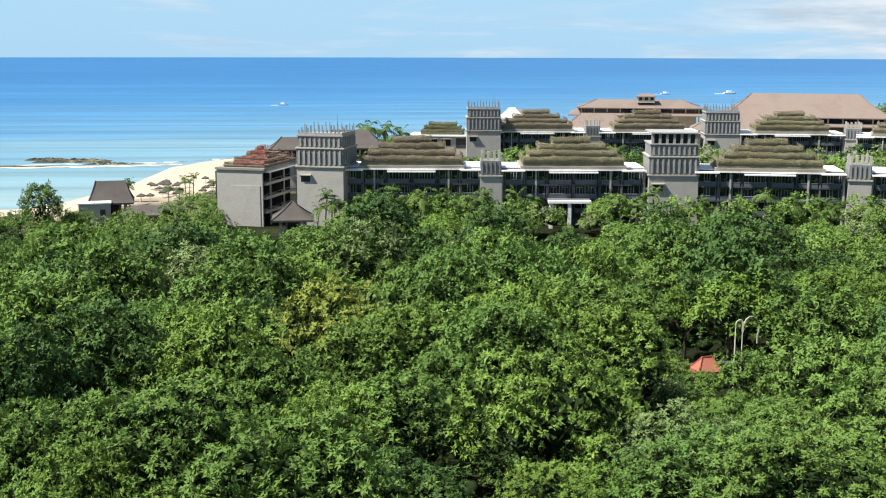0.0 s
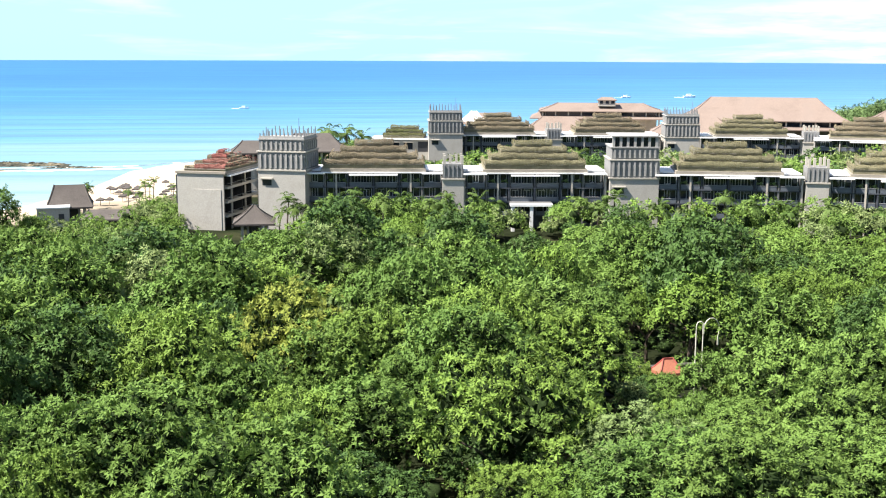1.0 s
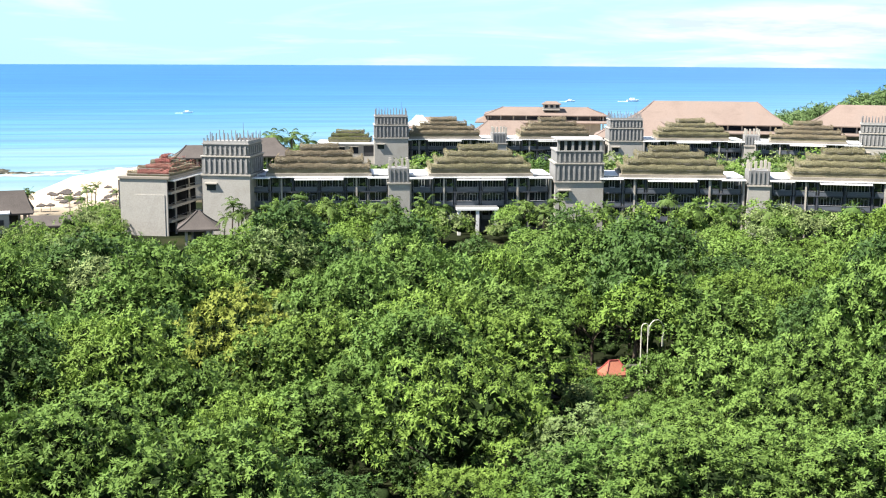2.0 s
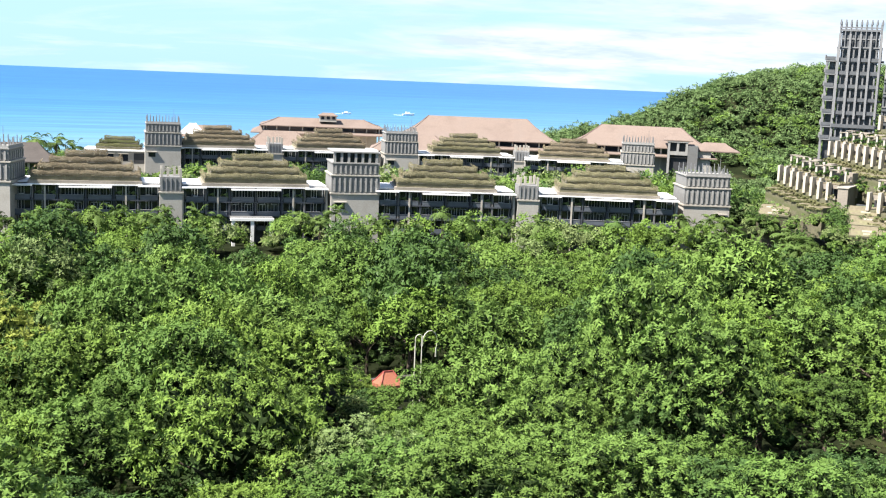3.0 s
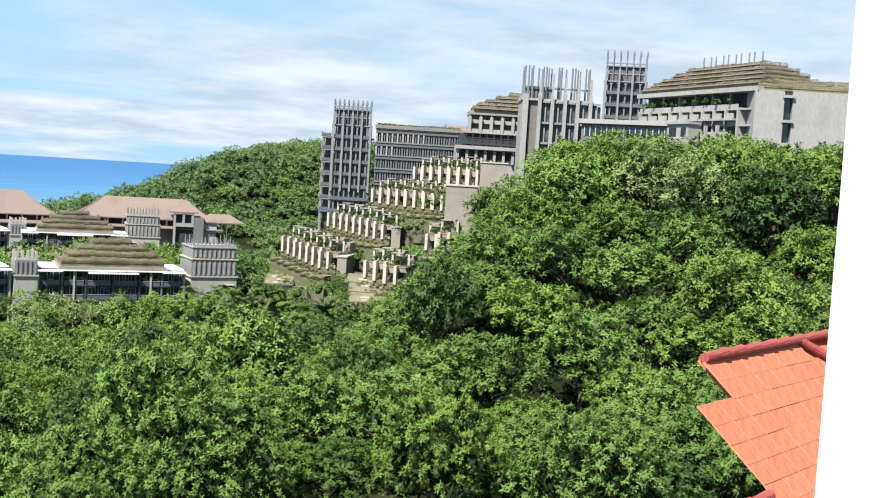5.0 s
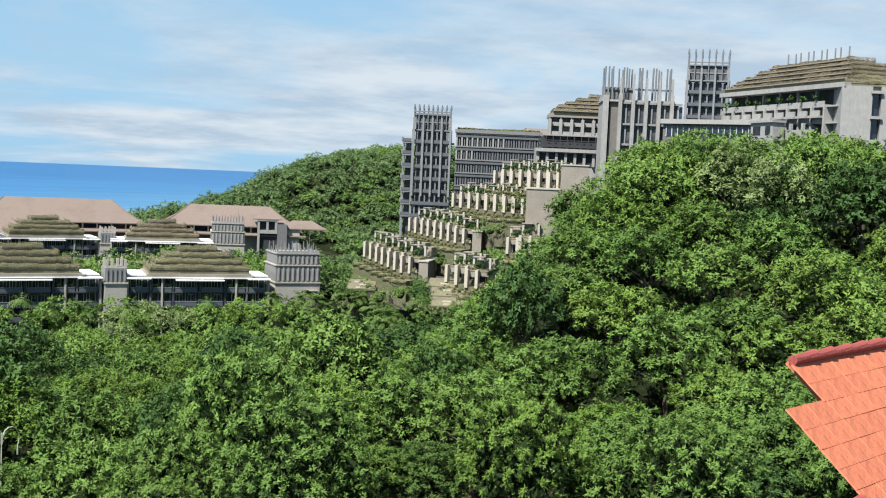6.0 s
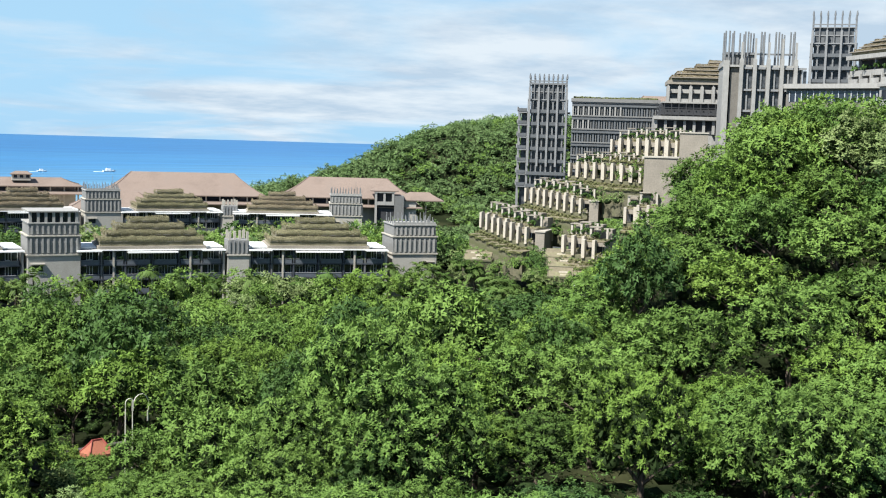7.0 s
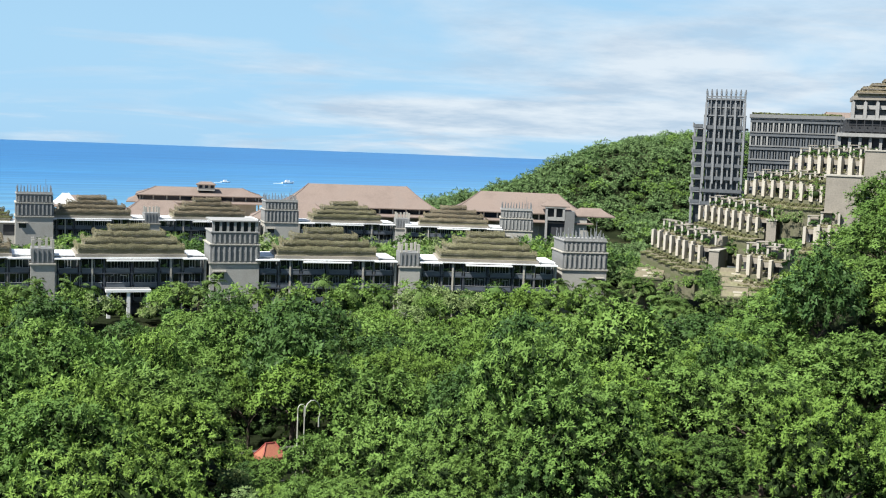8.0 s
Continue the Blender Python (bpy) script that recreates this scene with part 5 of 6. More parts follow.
def build_frame_tower(m, w, d, floors, step, label, bays=4, poles=2.9, rows=4, shoulder=0):
    """A slender hotel tower: tall shafts, arched windows floor by floor, a set-back crown with posts and a ring."""
    t = thing("frame_tower", label, "tower", m, group="frame towers")
    top = floors * step
    # solid box whose colour imitates shaded rooms behind the arches
    part("core", box_mesh("core", ROOM_SHADE, (-w + 1.0, w - 1.0, 1.0, d - 1.0, -6, top)), t, "solid core coloured as shaded rooms")
    for f in range(floors + 1):
        part("floor_slab", box_mesh("floor_slab", SLAT, (-w, w, -0.1, d, f * step - 0.3, f * step)), t)
        if f and f < floors:
            part("balcony_front", box_mesh("balcony_front", SLATE, (-w + 0.2, w - 0.2, -0.3, -0.12, f * step - 0.35, f * step + 0.6)), t, "blue-grey balcony front")
            part("balcony_ledge", box_mesh("balcony_ledge", SLAT, (w + 0.04, w + 0.7, 1.0, d - 1.0, f * step - 0.3, f * step + 0.05)), t)
    bay = 2 * w / bays
    arch = arch_mesh("window_surround", SLAT, bay / 2 - 0.05, step - 0.34, 0.5, 0.17)
    side = d / rows
    side_arch = arch_mesh("window_surround", SLAT, side / 2 - 0.05, step - 0.34, 0.5, 0.22)
    for f in range(floors):
        for j in range(2 * bays):
            part("window_surround", arch, t, "", (-w + bay * (j + 0.5) / 2, 0.15, f * step + 0.01))
        for j in range(2 * rows):
            for sgn in (-1, 1):
                ob = part("window_surround", side_arch, t, "", (sgn * (w - 0.15), side * (j + 0.5) / 2, f * step + 0.01))
                ob.rotation_euler = (0, 0, sgn * math.pi / 2)
    shaft = box_mesh("shaft", SLAT, (-0.28, 0.28, -0.7, -0.12, -6 if not shoulder else 2.6 * step, top + 3.4))
    for j in range(bays + 1):
        part("shaft", shaft, t, "tall pale shaft", (-w + 0.5 + j * (2 * w - 1.0) / bays, 0, 0))
    crown = 4.2
    part("crown_wall", box_mesh("crown_wall", SLATE, (-w + 1.0, w - 1.0, 1.0, d - 1.0, top, top + crown)), t)
    for j in range(2 * bays - 1):
        x = -w + 1.9 + j * (2 * w - 3.8) / (2 * bays - 2)
        for z in (0.5, 2.4):
            part("crown_window", box_mesh("crown_window", ROOM_SHADE, (x - 0.36, x + 0.36, 0.94, 0.99, top + z, top + z + 1.4)), t)
    part("crown_band", box_mesh("crown_band", SLAT, (-w + 0.9, w - 0.9, 0.8, 0.99, top + 1.95, top + 2.25)), t)
    z = top + crown
    for zz in (z - 0.1, z + 0.7):
        part("ring_beam", box_mesh("ring_beam", STEEL, (-w + 0.3, w - 0.3, 0.4, 0.75, zz, zz + 0.32), (-w + 0.3, w - 0.3, d - 0.75, d - 0.4, zz, zz + 0.32),
                                   (-w + 0.3, -w + 0.6, 0.75, d - 0.75, zz, zz + 0.32), (w - 0.6, w - 0.3, 0.75, d - 0.75, zz, zz + 0.32)), t)
    pole = post_mesh("post", STEEL, 0.2, poles + crown)
    head = post_mesh("post_head", STEEL, 0.3, 0.8)
    for j in range(2 * bays + 1):
        for y in (0.57, d - 0.57):
            x = -w + 0.5 + j * (2 * w - 1.0) / (2 * bays)
            post = part("post", pole, t, "", (x, y, top))
            part("post_head", head, post, "", (0, 0, poles + crown - 1.3))
    if shoulder:
        for f in range(floors - 1):
            part("shoulder_floor", box_mesh("shoulder_floor", SLAT, (-w - 2.6, -w - 0.05, 1.6, d, (f + 1) * step - 0.45, (f + 1) * step)), t)
            part("shoulder_front", box_mesh("shoulder_front", SLATE, (-w - 2.5, -w - 0.1, 1.5, 1.58, (f + 1) * step, (f + 1) * step + 0.9)), t)
            part("shoulder_rail", box_mesh("shoulder_rail", SLAT, (-w - 2.9, -w - 2.62, 2.4, d - 1, (f + 1) * step + 0.1, (f + 1) * step + 1.3)), t)
        part("shoulder_core", box_mesh("shoulder_core", ROOM_SHADE, (-w - 1.6, -w - 0.06, 3.2, d - 1, -6, (floors - 1) * step - 0.5)), t)
        for y in (1.7, d * 0.5, d - 0.6):
            part("shoulder_column", box_mesh("shoulder_column", SLAT, (-w - 2.55, -w - 2.1, y, y + 0.45, -10, (floors - 1) * step - 0.5)), t)
        part("podium", box_mesh("podium", SLATE, (-w, w, 0.3, d, -14, -0.35)), t)
    return t


def facing(x, y, z, toward=0):
    """Pose of a front at (x, y) that faces the camera's hill, turned by some degrees."""
    return pose(x, y, z, 0, 0, -math.degrees(math.atan2(x, y)) + toward)


build_frame_tower(facing(188.7, 270.6, 28), 5.7, 13, 8, 3.5, "grey open-frame hotel tower with steel posts", shoulder=1)
build_frame_tower(facing(253, 227, 56), 6.2, 12, 5, 3.5, "grey square tower with tall posts on the hilltop", bays=3, poles=4.6)


def build_wing(m, length, floors, step, label):
    t = thing("hotel_wing", label, "building", m)
    part("wall", box_mesh("wall", SLATE, (0, length, 0.6, 12, -10, floors * step)), t)
    for f in range(floors + 1):
        part("floor_band", box_mesh("floor_band", SLATE, (0, length, -0.3, 0.6, f * step - 0.7, f * step + 0.55)), t)
        part("band_edge", box_mesh("band_edge", LOUVRE, (0, length, -0.5, -0.31, f * step + 0.2, f * step + 0.55)), t, "paler band edge")
    n = int(length / 1.45)
    bright = box_mesh("pier", CHALK, (-0.22, 0.22, -0.2, 0.5, 0.55, step - 0.7))
    pier = box_mesh("pier", SLATE, (-0.24, 0.24, 0, 0.5, 0.55, step - 0.7))
    mid = box_mesh("half_pier", LOUVRE, (-0.1, 0.1, 0.1, 0.5, 0.55, step - 0.7))
    for f in range(floors):
        part("window", box_mesh("window", ROOM_SHADE, (0.3, length - 0.3, 0.5, 0.58, f * step + 0.55, f * step + step - 0.7)), t, "dark ribbon window")
        for j in range(n + 1):
            pale = f == floors - 1 and j < 0.62 * n or f == floors - 2 and j < 0.25 * n
            part("pier", bright if pale else pier, t, "", (0.25 + j * (length - 0.5) / n, -0.05, f * step))
            if j < n:
                part("half_pier", mid, t, "", (0.25 + (j + 0.5) * (length - 0.5) / n, -0.05, f * step))
    part("roof", box_mesh("roof", LOUVRE, (-0.3, length + 0.3, -0.7, 12.3, floors * step + 0.55, floors * step + 1.5)), t)
    part("planting", quads("planting", hedge_quads(np.random.default_rng(3), 0.3, length - 0.3, 3.0, 12, floors * step + 1.45, 0.55, 1600, 0.3), GRASS_OLIVE), t)["kind"] = "stuff"
    return t


build_wing(pose(193.8, 266, 36.5, 0, 0, -38), 24, 5, 3.7, "grey five-storey hotel wing with ribbon windows")


def build_suites():
    """Terraced suites stepping up the slope, each with pale fins, a loggia coloured dark for shade and roof planting.
    """
    rs = np.random.default_rng(21)
    width, depth = 4.3, 10.0
    t = thing("terrace_suite", "pale concrete terrace suite with fins and planted roof", "building", group="terrace suites")
    part("retaining_wall", box_mesh("retaining_wall", MOSSY, (0, width, -0.4, depth, -7, 0)), t, "stained beige retaining wall")
    part("lawn", box_mesh("lawn", LAWN, (0, width, -5.5, -0.42, -2.0, -1.7)), t, "faded terrace lawn")
    part("lower_wall", box_mesh("lower_wall", MOSSY, (0, width, -5.4, -0.42, -9, -2.0)), t, "mossy lower wall")
    # loggia shade put into the back wall's colour
    part("back_wall", box_mesh("back_wall", DARK_AND_SHADE, (0, width - 0.31, 3.6, depth, 0, 3.54)), t, "loggia back wall coloured as shade")
    part("end_wall", box_mesh("end_wall", BEIGE, (width - 0.3, width, 3.6, depth, 0, 3.54)), t)
    for x in (0, 2.15):
        part("fin", box_mesh("fin", FIN, (x, x + 0.6, -0.8, 0.7, -0.2, 4.15)), t, "pale concrete fin")
    part("screen_panel", box_mesh("screen_panel", FASCIA, (0.57, 2.13, 0.6, 0.8, 2.3, 3.5)), t, "weathered screen panel")
    part("screen_panel", box_mesh("screen_panel", FASCIA, (2.72, width - 0.02, 0.9, 1.1, 2.6, 3.5)), t, "weathered screen panel")
    part("balcony_front", box_mesh("balcony_front", FASCIA, (2.72, width - 0.02, -0.3, -0.1, 0, 0.85)), t)
    for x in (0.94, 1.74, 3.24):
        part("mullion", MULLION, t, "", (x, 3.53, 0))
    part("roof_slab", box_mesh("roof_slab", LAWN, (0, width, 1.2, depth, 3.55, 3.8)), t)
    part("side_wall", box_mesh("side_wall", PALE, (width - 0.3, width, 1.7, 3.58, 0, 3.54)), t)
    part("arbour_post", box_mesh("arbour_post", PALE, (0.1, 0.55, 4.4, 4.85, 3.8, 6.7)), t, "pale arbour post")
    part("arbour_post", box_mesh("arbour_post", PALE, (3.6, 4.05, 4.4, 4.85, 3.8, 6.7)), t, "pale arbour post")
    part("arbour_wall", box_mesh("arbour_wall", FASCIA, (0.2, width - 0.2, 7.2, depth, 3.8, 6.2)), t, "weathered arbour back")
    part("arbour_slab", box_mesh("arbour_slab", FASCIA, (0.0, 2.4, 4.2, 6.6, 6.7, 6.86)), t, "thin weathered slab")
    part("arbour_shrub", quads("arbour_shrub", np.concatenate([crown_quads(rs, 1.1, 0.9, 8, 260, 0.26) + np.array([1.4, 4.6, 4.7]), crown_quads(rs, 0.9, 1.0, 8, 200, 0.26) + np.array([3.3, 5.2, 6.2])]), LEAF_DARK), t, "dark green climbing shrub")["kind"] = "stuff"
    part("planter", quads("planter", np.concatenate([hedge_quads(rs, 0.1, width - 0.1, 3.2, 4.2, 3.75, 0.4, 120, 0.24), crown_quads(rs, 0.7, 0.5, 7, 110, 0.24) + np.array([3.4, -0.4, 0.7]),
                                                     hedge_quads(rs, 0.4, width - 1.2, -1.2, 0.0, -1.6, 0.6, 120, 0.28), crown_quads(rs, 0.9, 0.6, 7, 160, 0.26) + np.array([1.4, -3.0, -1.4]), hedge_quads(rs, 0, width, -5.9, -4.8, -2.3, 0.6, 160, 0.26)]), GRASS_OLIVE), t, "dry olive planting")["kind"] = "stuff"
    first = True
    rows = (((156.6, 252.5, 22.0), (149.0, 221.0, 20.4), 7), ((142.4, 196.9, 21.6), (140.9, 184.4, 21.2), 3), ((173.2, 257.1, 28.3), (164.2, 221.0, 27.5), 8),
            ((179.5, 246.6, 35.5), (173.1, 209.8, 35.4), 8), ((184.9, 236.2, 41.9), (176.6, 201.6, 41.6), 7), ((160.4, 199.5, 27.2), (160.8, 191.4, 27.7), 2))
    for a, b, n in rows:
        a, b = Vector(a), Vector(b)
        run = b - a
        turn = math.degrees(math.atan2(run.y, run.x)) + 42
        for k in range(n):
            p = a + run * (k / n)
            m = pose(p.x, p.y, p.z, 0, 0, turn + (k * 37 % 5 - 2) * 0.8) @ Matrix.Diagonal((1, 1, 1 + (k * 53 % 7 - 3) * 0.03, 1))
            if first:
                t.matrix_world, first = m, False
            else:
                copy_thing(t, m)
    shrubs = []
    for a, b, n in rows:
        a, b = Vector(a), Vector(b)
        run = b - a
        for k in range(7 if a.z < 33 else 0):
            p = b + run.normalized() * rs.uniform(0.5, 9.0)
            s = rs.uniform(0.25, 0.5)
            shrubs.append((rs.choice(["broad", "dry", "lime"], p=[0.35, 0.6, 0.05]), p.x + rs.uniform(-5, 5), p.y + rs.uniform(-3, 3), s, 1.0, rs.uniform(0, 360), p.z - 4.0 - 5 * s))
        turn = radians(math.degrees(math.atan2(run.y, run.x)) + 42)
        for k in range(n):
            p = a + run * ((k + rs.uniform(-0.3, 0.3)) / n)
            for far in ((7.4, 9.0) if a.z < 25 else (4.6, 6.8)):
                s = rs.uniform(0.22, 0.42)
                q = Vector((p.x + math.sin(turn) * far, p.y - math.cos(turn) * far, p.z - rs.uniform(2.0, 3.2) - 8.5 * s - (far - 4) * 0.5))
                shrubs.append((rs.choice(["broad", "dry", "lime", "dark"], p=[0.3, 0.5, 0.05, 0.15]), q.x, q.y, s, rs.uniform(0.8, 1.1), rs.uniform(0, 360), q.z))
    crowds(shrubs, "slope_planting", "green shrubs before the terrace suites", 8, 9, 6, 0.75)
    # bare end walls beside the upper rows
    for x, y, z, w, h, turn in ((164.7, 198.6, 36.0, 7.2, 5.8, -40.3), (176.9, 201.3, 43.0, 6.2, 4.4, -41.8), (152.3, 221.5, 20.4, 2.2, 3.2, -47), (167.6, 221.6, 27.5, 2.2, 3.2, -47)):
        g = thing("retaining_end_wall", "stained beige retaining wall beside the suites", "wall", pose(x, y, z, 0, 0, turn), group="retaining end walls")
        part("wall_body", box_mesh("wall_body", FASCIA, (0, w, 0, 8, -10, h - 0.3)), g)
        part("coping", box_mesh("coping", PALE, (-0.2, w + 0.2, -0.2, 8.2, h - 0.3, h)), g)
    edge = []
    # stepped lawns below the lowest suites
    for x, y, z, w, d in ((143.0, 192.0, 20.6, 14, 7), (139.0, 186.5, 19.4, 13, 7), (134.5, 180.5, 18.2, 12, 7), (142.5, 231.0, 16.0, 7, 9)):
        g = thing("lawn_terrace", "faded lawn terrace with a mossy wall and pale paving", "terrace", pose(x, y, z, 10, 0, -36), group="lawn terraces")
        part("wall_body", box_mesh("wall_body", MOSSY, (-w / 2, w / 2, 0, d, -9, -0.25)), g)
        part("lawn", box_mesh("lawn", LAWN, (-w / 2 + 0.3, w / 2 - 0.3, 0.3, d, -0.25, 0)), g, "faded lawn")
        part("kerb", box_mesh("kerb", MOSSY, (-w / 2, w / 2, -0.15, 0.29, -0.25, 0.12)), g, "mossy stone kerb")
        for k in range(3):
            px, py = rs.uniform(-w / 2 + 1, w / 2 - 3), rs.uniform(1, d - 2.5)
            part("paving_slab", box_mesh("paving_slab", BARE, (px, px + rs.uniform(1.2, 2.4), py, py + 1.2, 0.0, 0.05)), g, "pale paving slab")
        # shrubs grow over the terrace's open side and foot
        for k in range(26):
            q = g.matrix_world @ Vector((-w / 2 - rs.uniform(0.2, 2.4), rs.uniform(-1.5, d), 0) if k < 16 else (rs.uniform(-w / 2, w / 2 - 4), -rs.uniform(0.6, 2.0), 0))
            size = rs.uniform(0.2, 0.36)
            edge.append((rs.choice(["broad", "dry", "dark"]), q.x, q.y, size, 1.0, rs.uniform(0, 360), q.z - 8.6 * size - rs.choice([0.2, 1.6, 3.2])))
    crowds(edge, "terrace_shrubs", "green shrubs growing over the lawn terraces", 8, 9, 6, 0.75)
    p = thing("garden_gate", "small white garden portal with a dark opening", "portal", pose(132.5, 177.0, 15.6, 0, 0, -36))
    for x in (-1.3, 0.9):
        part("post", box_mesh("post", WHITE, (x, x + 0.4, 0, 0.4, -6, 2.4)), p)
    part("lintel", box_mesh("lintel", WHITE, (-1.5, 1.5, -0.1, 0.6, 2.4, 2.8)), p)
    # dark sheet between the posts, coloured as shade
    part("opening", box_mesh("opening", DARK_AND_SHADE, (-0.9, 0.9, 0.5, 0.7, -6, 2.4)), p)


build_suites()


def build_upper():
    """The public wing above the terraces: openings, a dark balcony floor, rooms and a planted roof."""
    m = facing(206.6, 231.7, 47, 4)
    t = thing("upper_wing", "pale upper wing with dark balcony floor and planted roof", "building", m)
    part("podium", box_mesh("podium", CHALK, (-9, 17, 1, 16, -12, 4.6)), t)
    for j in range(8):
        part("pier", box_mesh("pier", CHALK, (-0.35, 0.35, 0, 1, 0, 3.6)), t, "", (-8.6 + j * 17.2 / 7, 0, 0.3))
    # dark panel behind the piers, with the shade in its colour
    part("opening", box_mesh("opening", DARK_AND_SHADE, (-8.8, 8.8, 0.8, 1.0, 0.3, 3.6)), t)
    part("ledge", box_mesh("ledge", CHALK, (-9.4, 9.4, -0.8, 1.2, 3.9, 4.8)), t)
    part("balcony_floor", box_mesh("balcony_floor", DARK_AND_SHADE, (-7.4, 17, 1.5, 16, 4.8, 8.2)), t, "dark timber balcony floor")
    part("balcony_rail", box_mesh("balcony_rail", DARK_AND_SHADE, (-8.6, 6.5, 0.2, 0.35, 6.9, 7.1), (-8.6, 6.5, 0.2, 0.35, 5.2, 5.9)), t, "dark timber rail")
    for j in range(9):
        part("balcony_post", box_mesh("balcony_post", DARK_AND_SHADE, (-0.1, 0.1, 0.15, 0.4, 4.8, 8.2)), t, "", (-8.5 + j * 1.87, 0, 0))
    # room shade painted as the wall's dark colour
    part("room_wall", box_mesh("room_wall", ROOM_SHADE, (-5.5, 17, 3.4, 16, 8.4, 14)), t)
    part("floor_slab", box_mesh("floor_slab", CHALK, (-7.2, 17, 0.6, 16, 8.2, 8.6)), t)
    part("floor_slab", box_mesh("floor_slab", FASCIA, (-6.0, 17, 1.6, 16, 13.2, 14.2)), t)
    part("mid_slab", box_mesh("mid_slab", CHALK, (-5.6, 17, 2.2, 3.4, 10.9, 11.9)), t)
    for j in range(6):
        x = -5.8 + j * 2.9
        part("fin", box_mesh("fin", CHALK, (x - 0.38, x + 0.38, 0.7, 3.4, 8.6, 12.6)), t, "pale fin")
        part("upper_post", box_mesh("upper_post", CHALK, (x - 0.16, x + 0.16, 1.8, 2.1, 12.6, 13.2)), t)
        part("parapet", box_mesh("parapet", CHALK, (x + 0.5, x + 2.4, 1.0, 1.2, 8.6, 9.4)), t)
    part("corner_room", box_mesh("corner_room", CHALK, (9.2, 14.5, -2.2, 1.4, -4, 9.2)), t, "pale corner room")
    for x0, x1 in ((9.7, 11.3), (12.0, 13.9)):
        part("corner_window", box_mesh("corner_window", ROOM_SHADE, (x0, x1, -2.26, -2.1, 4.9, 8.2)), t)
    part("corner_cap", box_mesh("corner_cap", CHALK, (8.8, 14.9, -2.7, 1.6, 9.2, 10.6)), t)
    planted_roof(t, -5, 20, 1.6, 16, 14.2, 5, np.random.default_rng(31), 1.8, 1.5, 1.1, grass=GRASS_TAN, lush=0.8)


build_upper()


def build_central():
    """The columned hall, its shafts standing free above the walls."""
    m = facing(205, 206, 46, 6)
    t = thing("columned_hall", "grey hall with tall free-standing shafts above its walls", "building", m)
    part("side_wall", box_mesh("side_wall", CHALK, (-8.6, -7.2, -0.4, 14, -12, 19.0)), t, "pale corner wall")
    part("wall", box_mesh("wall", PANEL, (-6.8, 9.6, 0.6, 14, -12, 17.5)), t)
    for j in range(5):
        x = -4.4 + j * 3.15
        for z0, z1 in ((7.6, 11.6), (12.6, 16.8)):
            for dx in (-1.05, 0.45):
                part("tall_window", box_mesh("tall_window", ROOM_SHADE, (x + 1.57 + dx - 0.1, x + 1.57 + dx + 0.7, 0.5, 0.58, z0, z1)), t)
            part("mid_pier", box_mesh("mid_pier", SLAT, (x + 1.4, x + 1.75, 0.1, 0.6, z0 - 0.6, z1 + 0.4)), t)
        part("shaft", box_mesh("shaft", CHALK, (x - 0.42, x + 0.42, -1.1, 0.6, -8, 19.4)), t, "tall grey shaft")
        part("shaft_tip", box_mesh("shaft_tip", CHALK, (x - 0.22, x + 0.22, -0.7, -0.1, 19.4, 23.4 + 0.9 * (j % 2))), t, "slim free-standing shaft tip")
        for z in (6.8, 11.8, 17.0):
            part("corbel", box_mesh("corbel", SLAT, (x + 0.6, x + 2.55, -0.5, 0.6, z, z + 0.5)), t)
    part("roof_edge", box_mesh("roof_edge", CHALK, (-8.9, 8.9, -0.2, 14.2, 17.5, 18.0)), t)
    post = post_mesh("post", STEEL, 0.24, 8.2)
    for x, y in ((-8.3, 0.5), (-7.4, 0.5), (-6.4, 0.5), (-3.6, 2.0), (-2.9, 2.0), (0.2, 2.0), (0.9, 2.0), (3.6, 2.0), (4.3, 2.0), (7.0, 2.0), (-8.3, 6), (-6.2, 7), (-4.5, 6), (-2, 5.5), (-1.2, 6.5), (0.6, 6), (2.5, 6.5), (4.0, 6), (5.5, 6.5), (7.8, 1.0), (8.2, 6), (-3.3, 9), (1.5, 10), (6.5, 10)):
        part("post", post, t, "", (x, y, 17.9))
    part("upper_room", box_mesh("upper_room", GREY, (-8.2, -1.0, 3, 11, 18, 21.2)), t)
    part("upper_ring", box_mesh("upper_ring", STEEL, (-8.8, 8.6, 2.6, 3.0, 20.6, 21.0)), t)


build_central()


def build_connector():
    m = pose(209, 201, 50, 0, 0, -70)
    t = thing("connector_wing", "low grey connecting wing with ribbon window", "building", m)
    part("wall", box_mesh("wall", PANEL, (0, 27, 0, 8, -12, 8.5)), t)
    part("window", box_mesh("window", GLASS, (0.6, 26.4, -0.06, 0.02, 5.4, 7.9)), t, "dark ribbon window")
    pier = box_mesh("pier", FRAME, (-0.12, 0.12, -0.2, 0.0, 5.4, 7.9))
    for j in range(18):
        part("pier", pier, t, "", (0.9 + j * 1.48, 0, 0))
    part("roof", box_mesh("roof", CHALK, (-0.4, 27.4, -1.0, 8.4, 8.5, 9.6)), t, "pale roof slab")


build_connector()


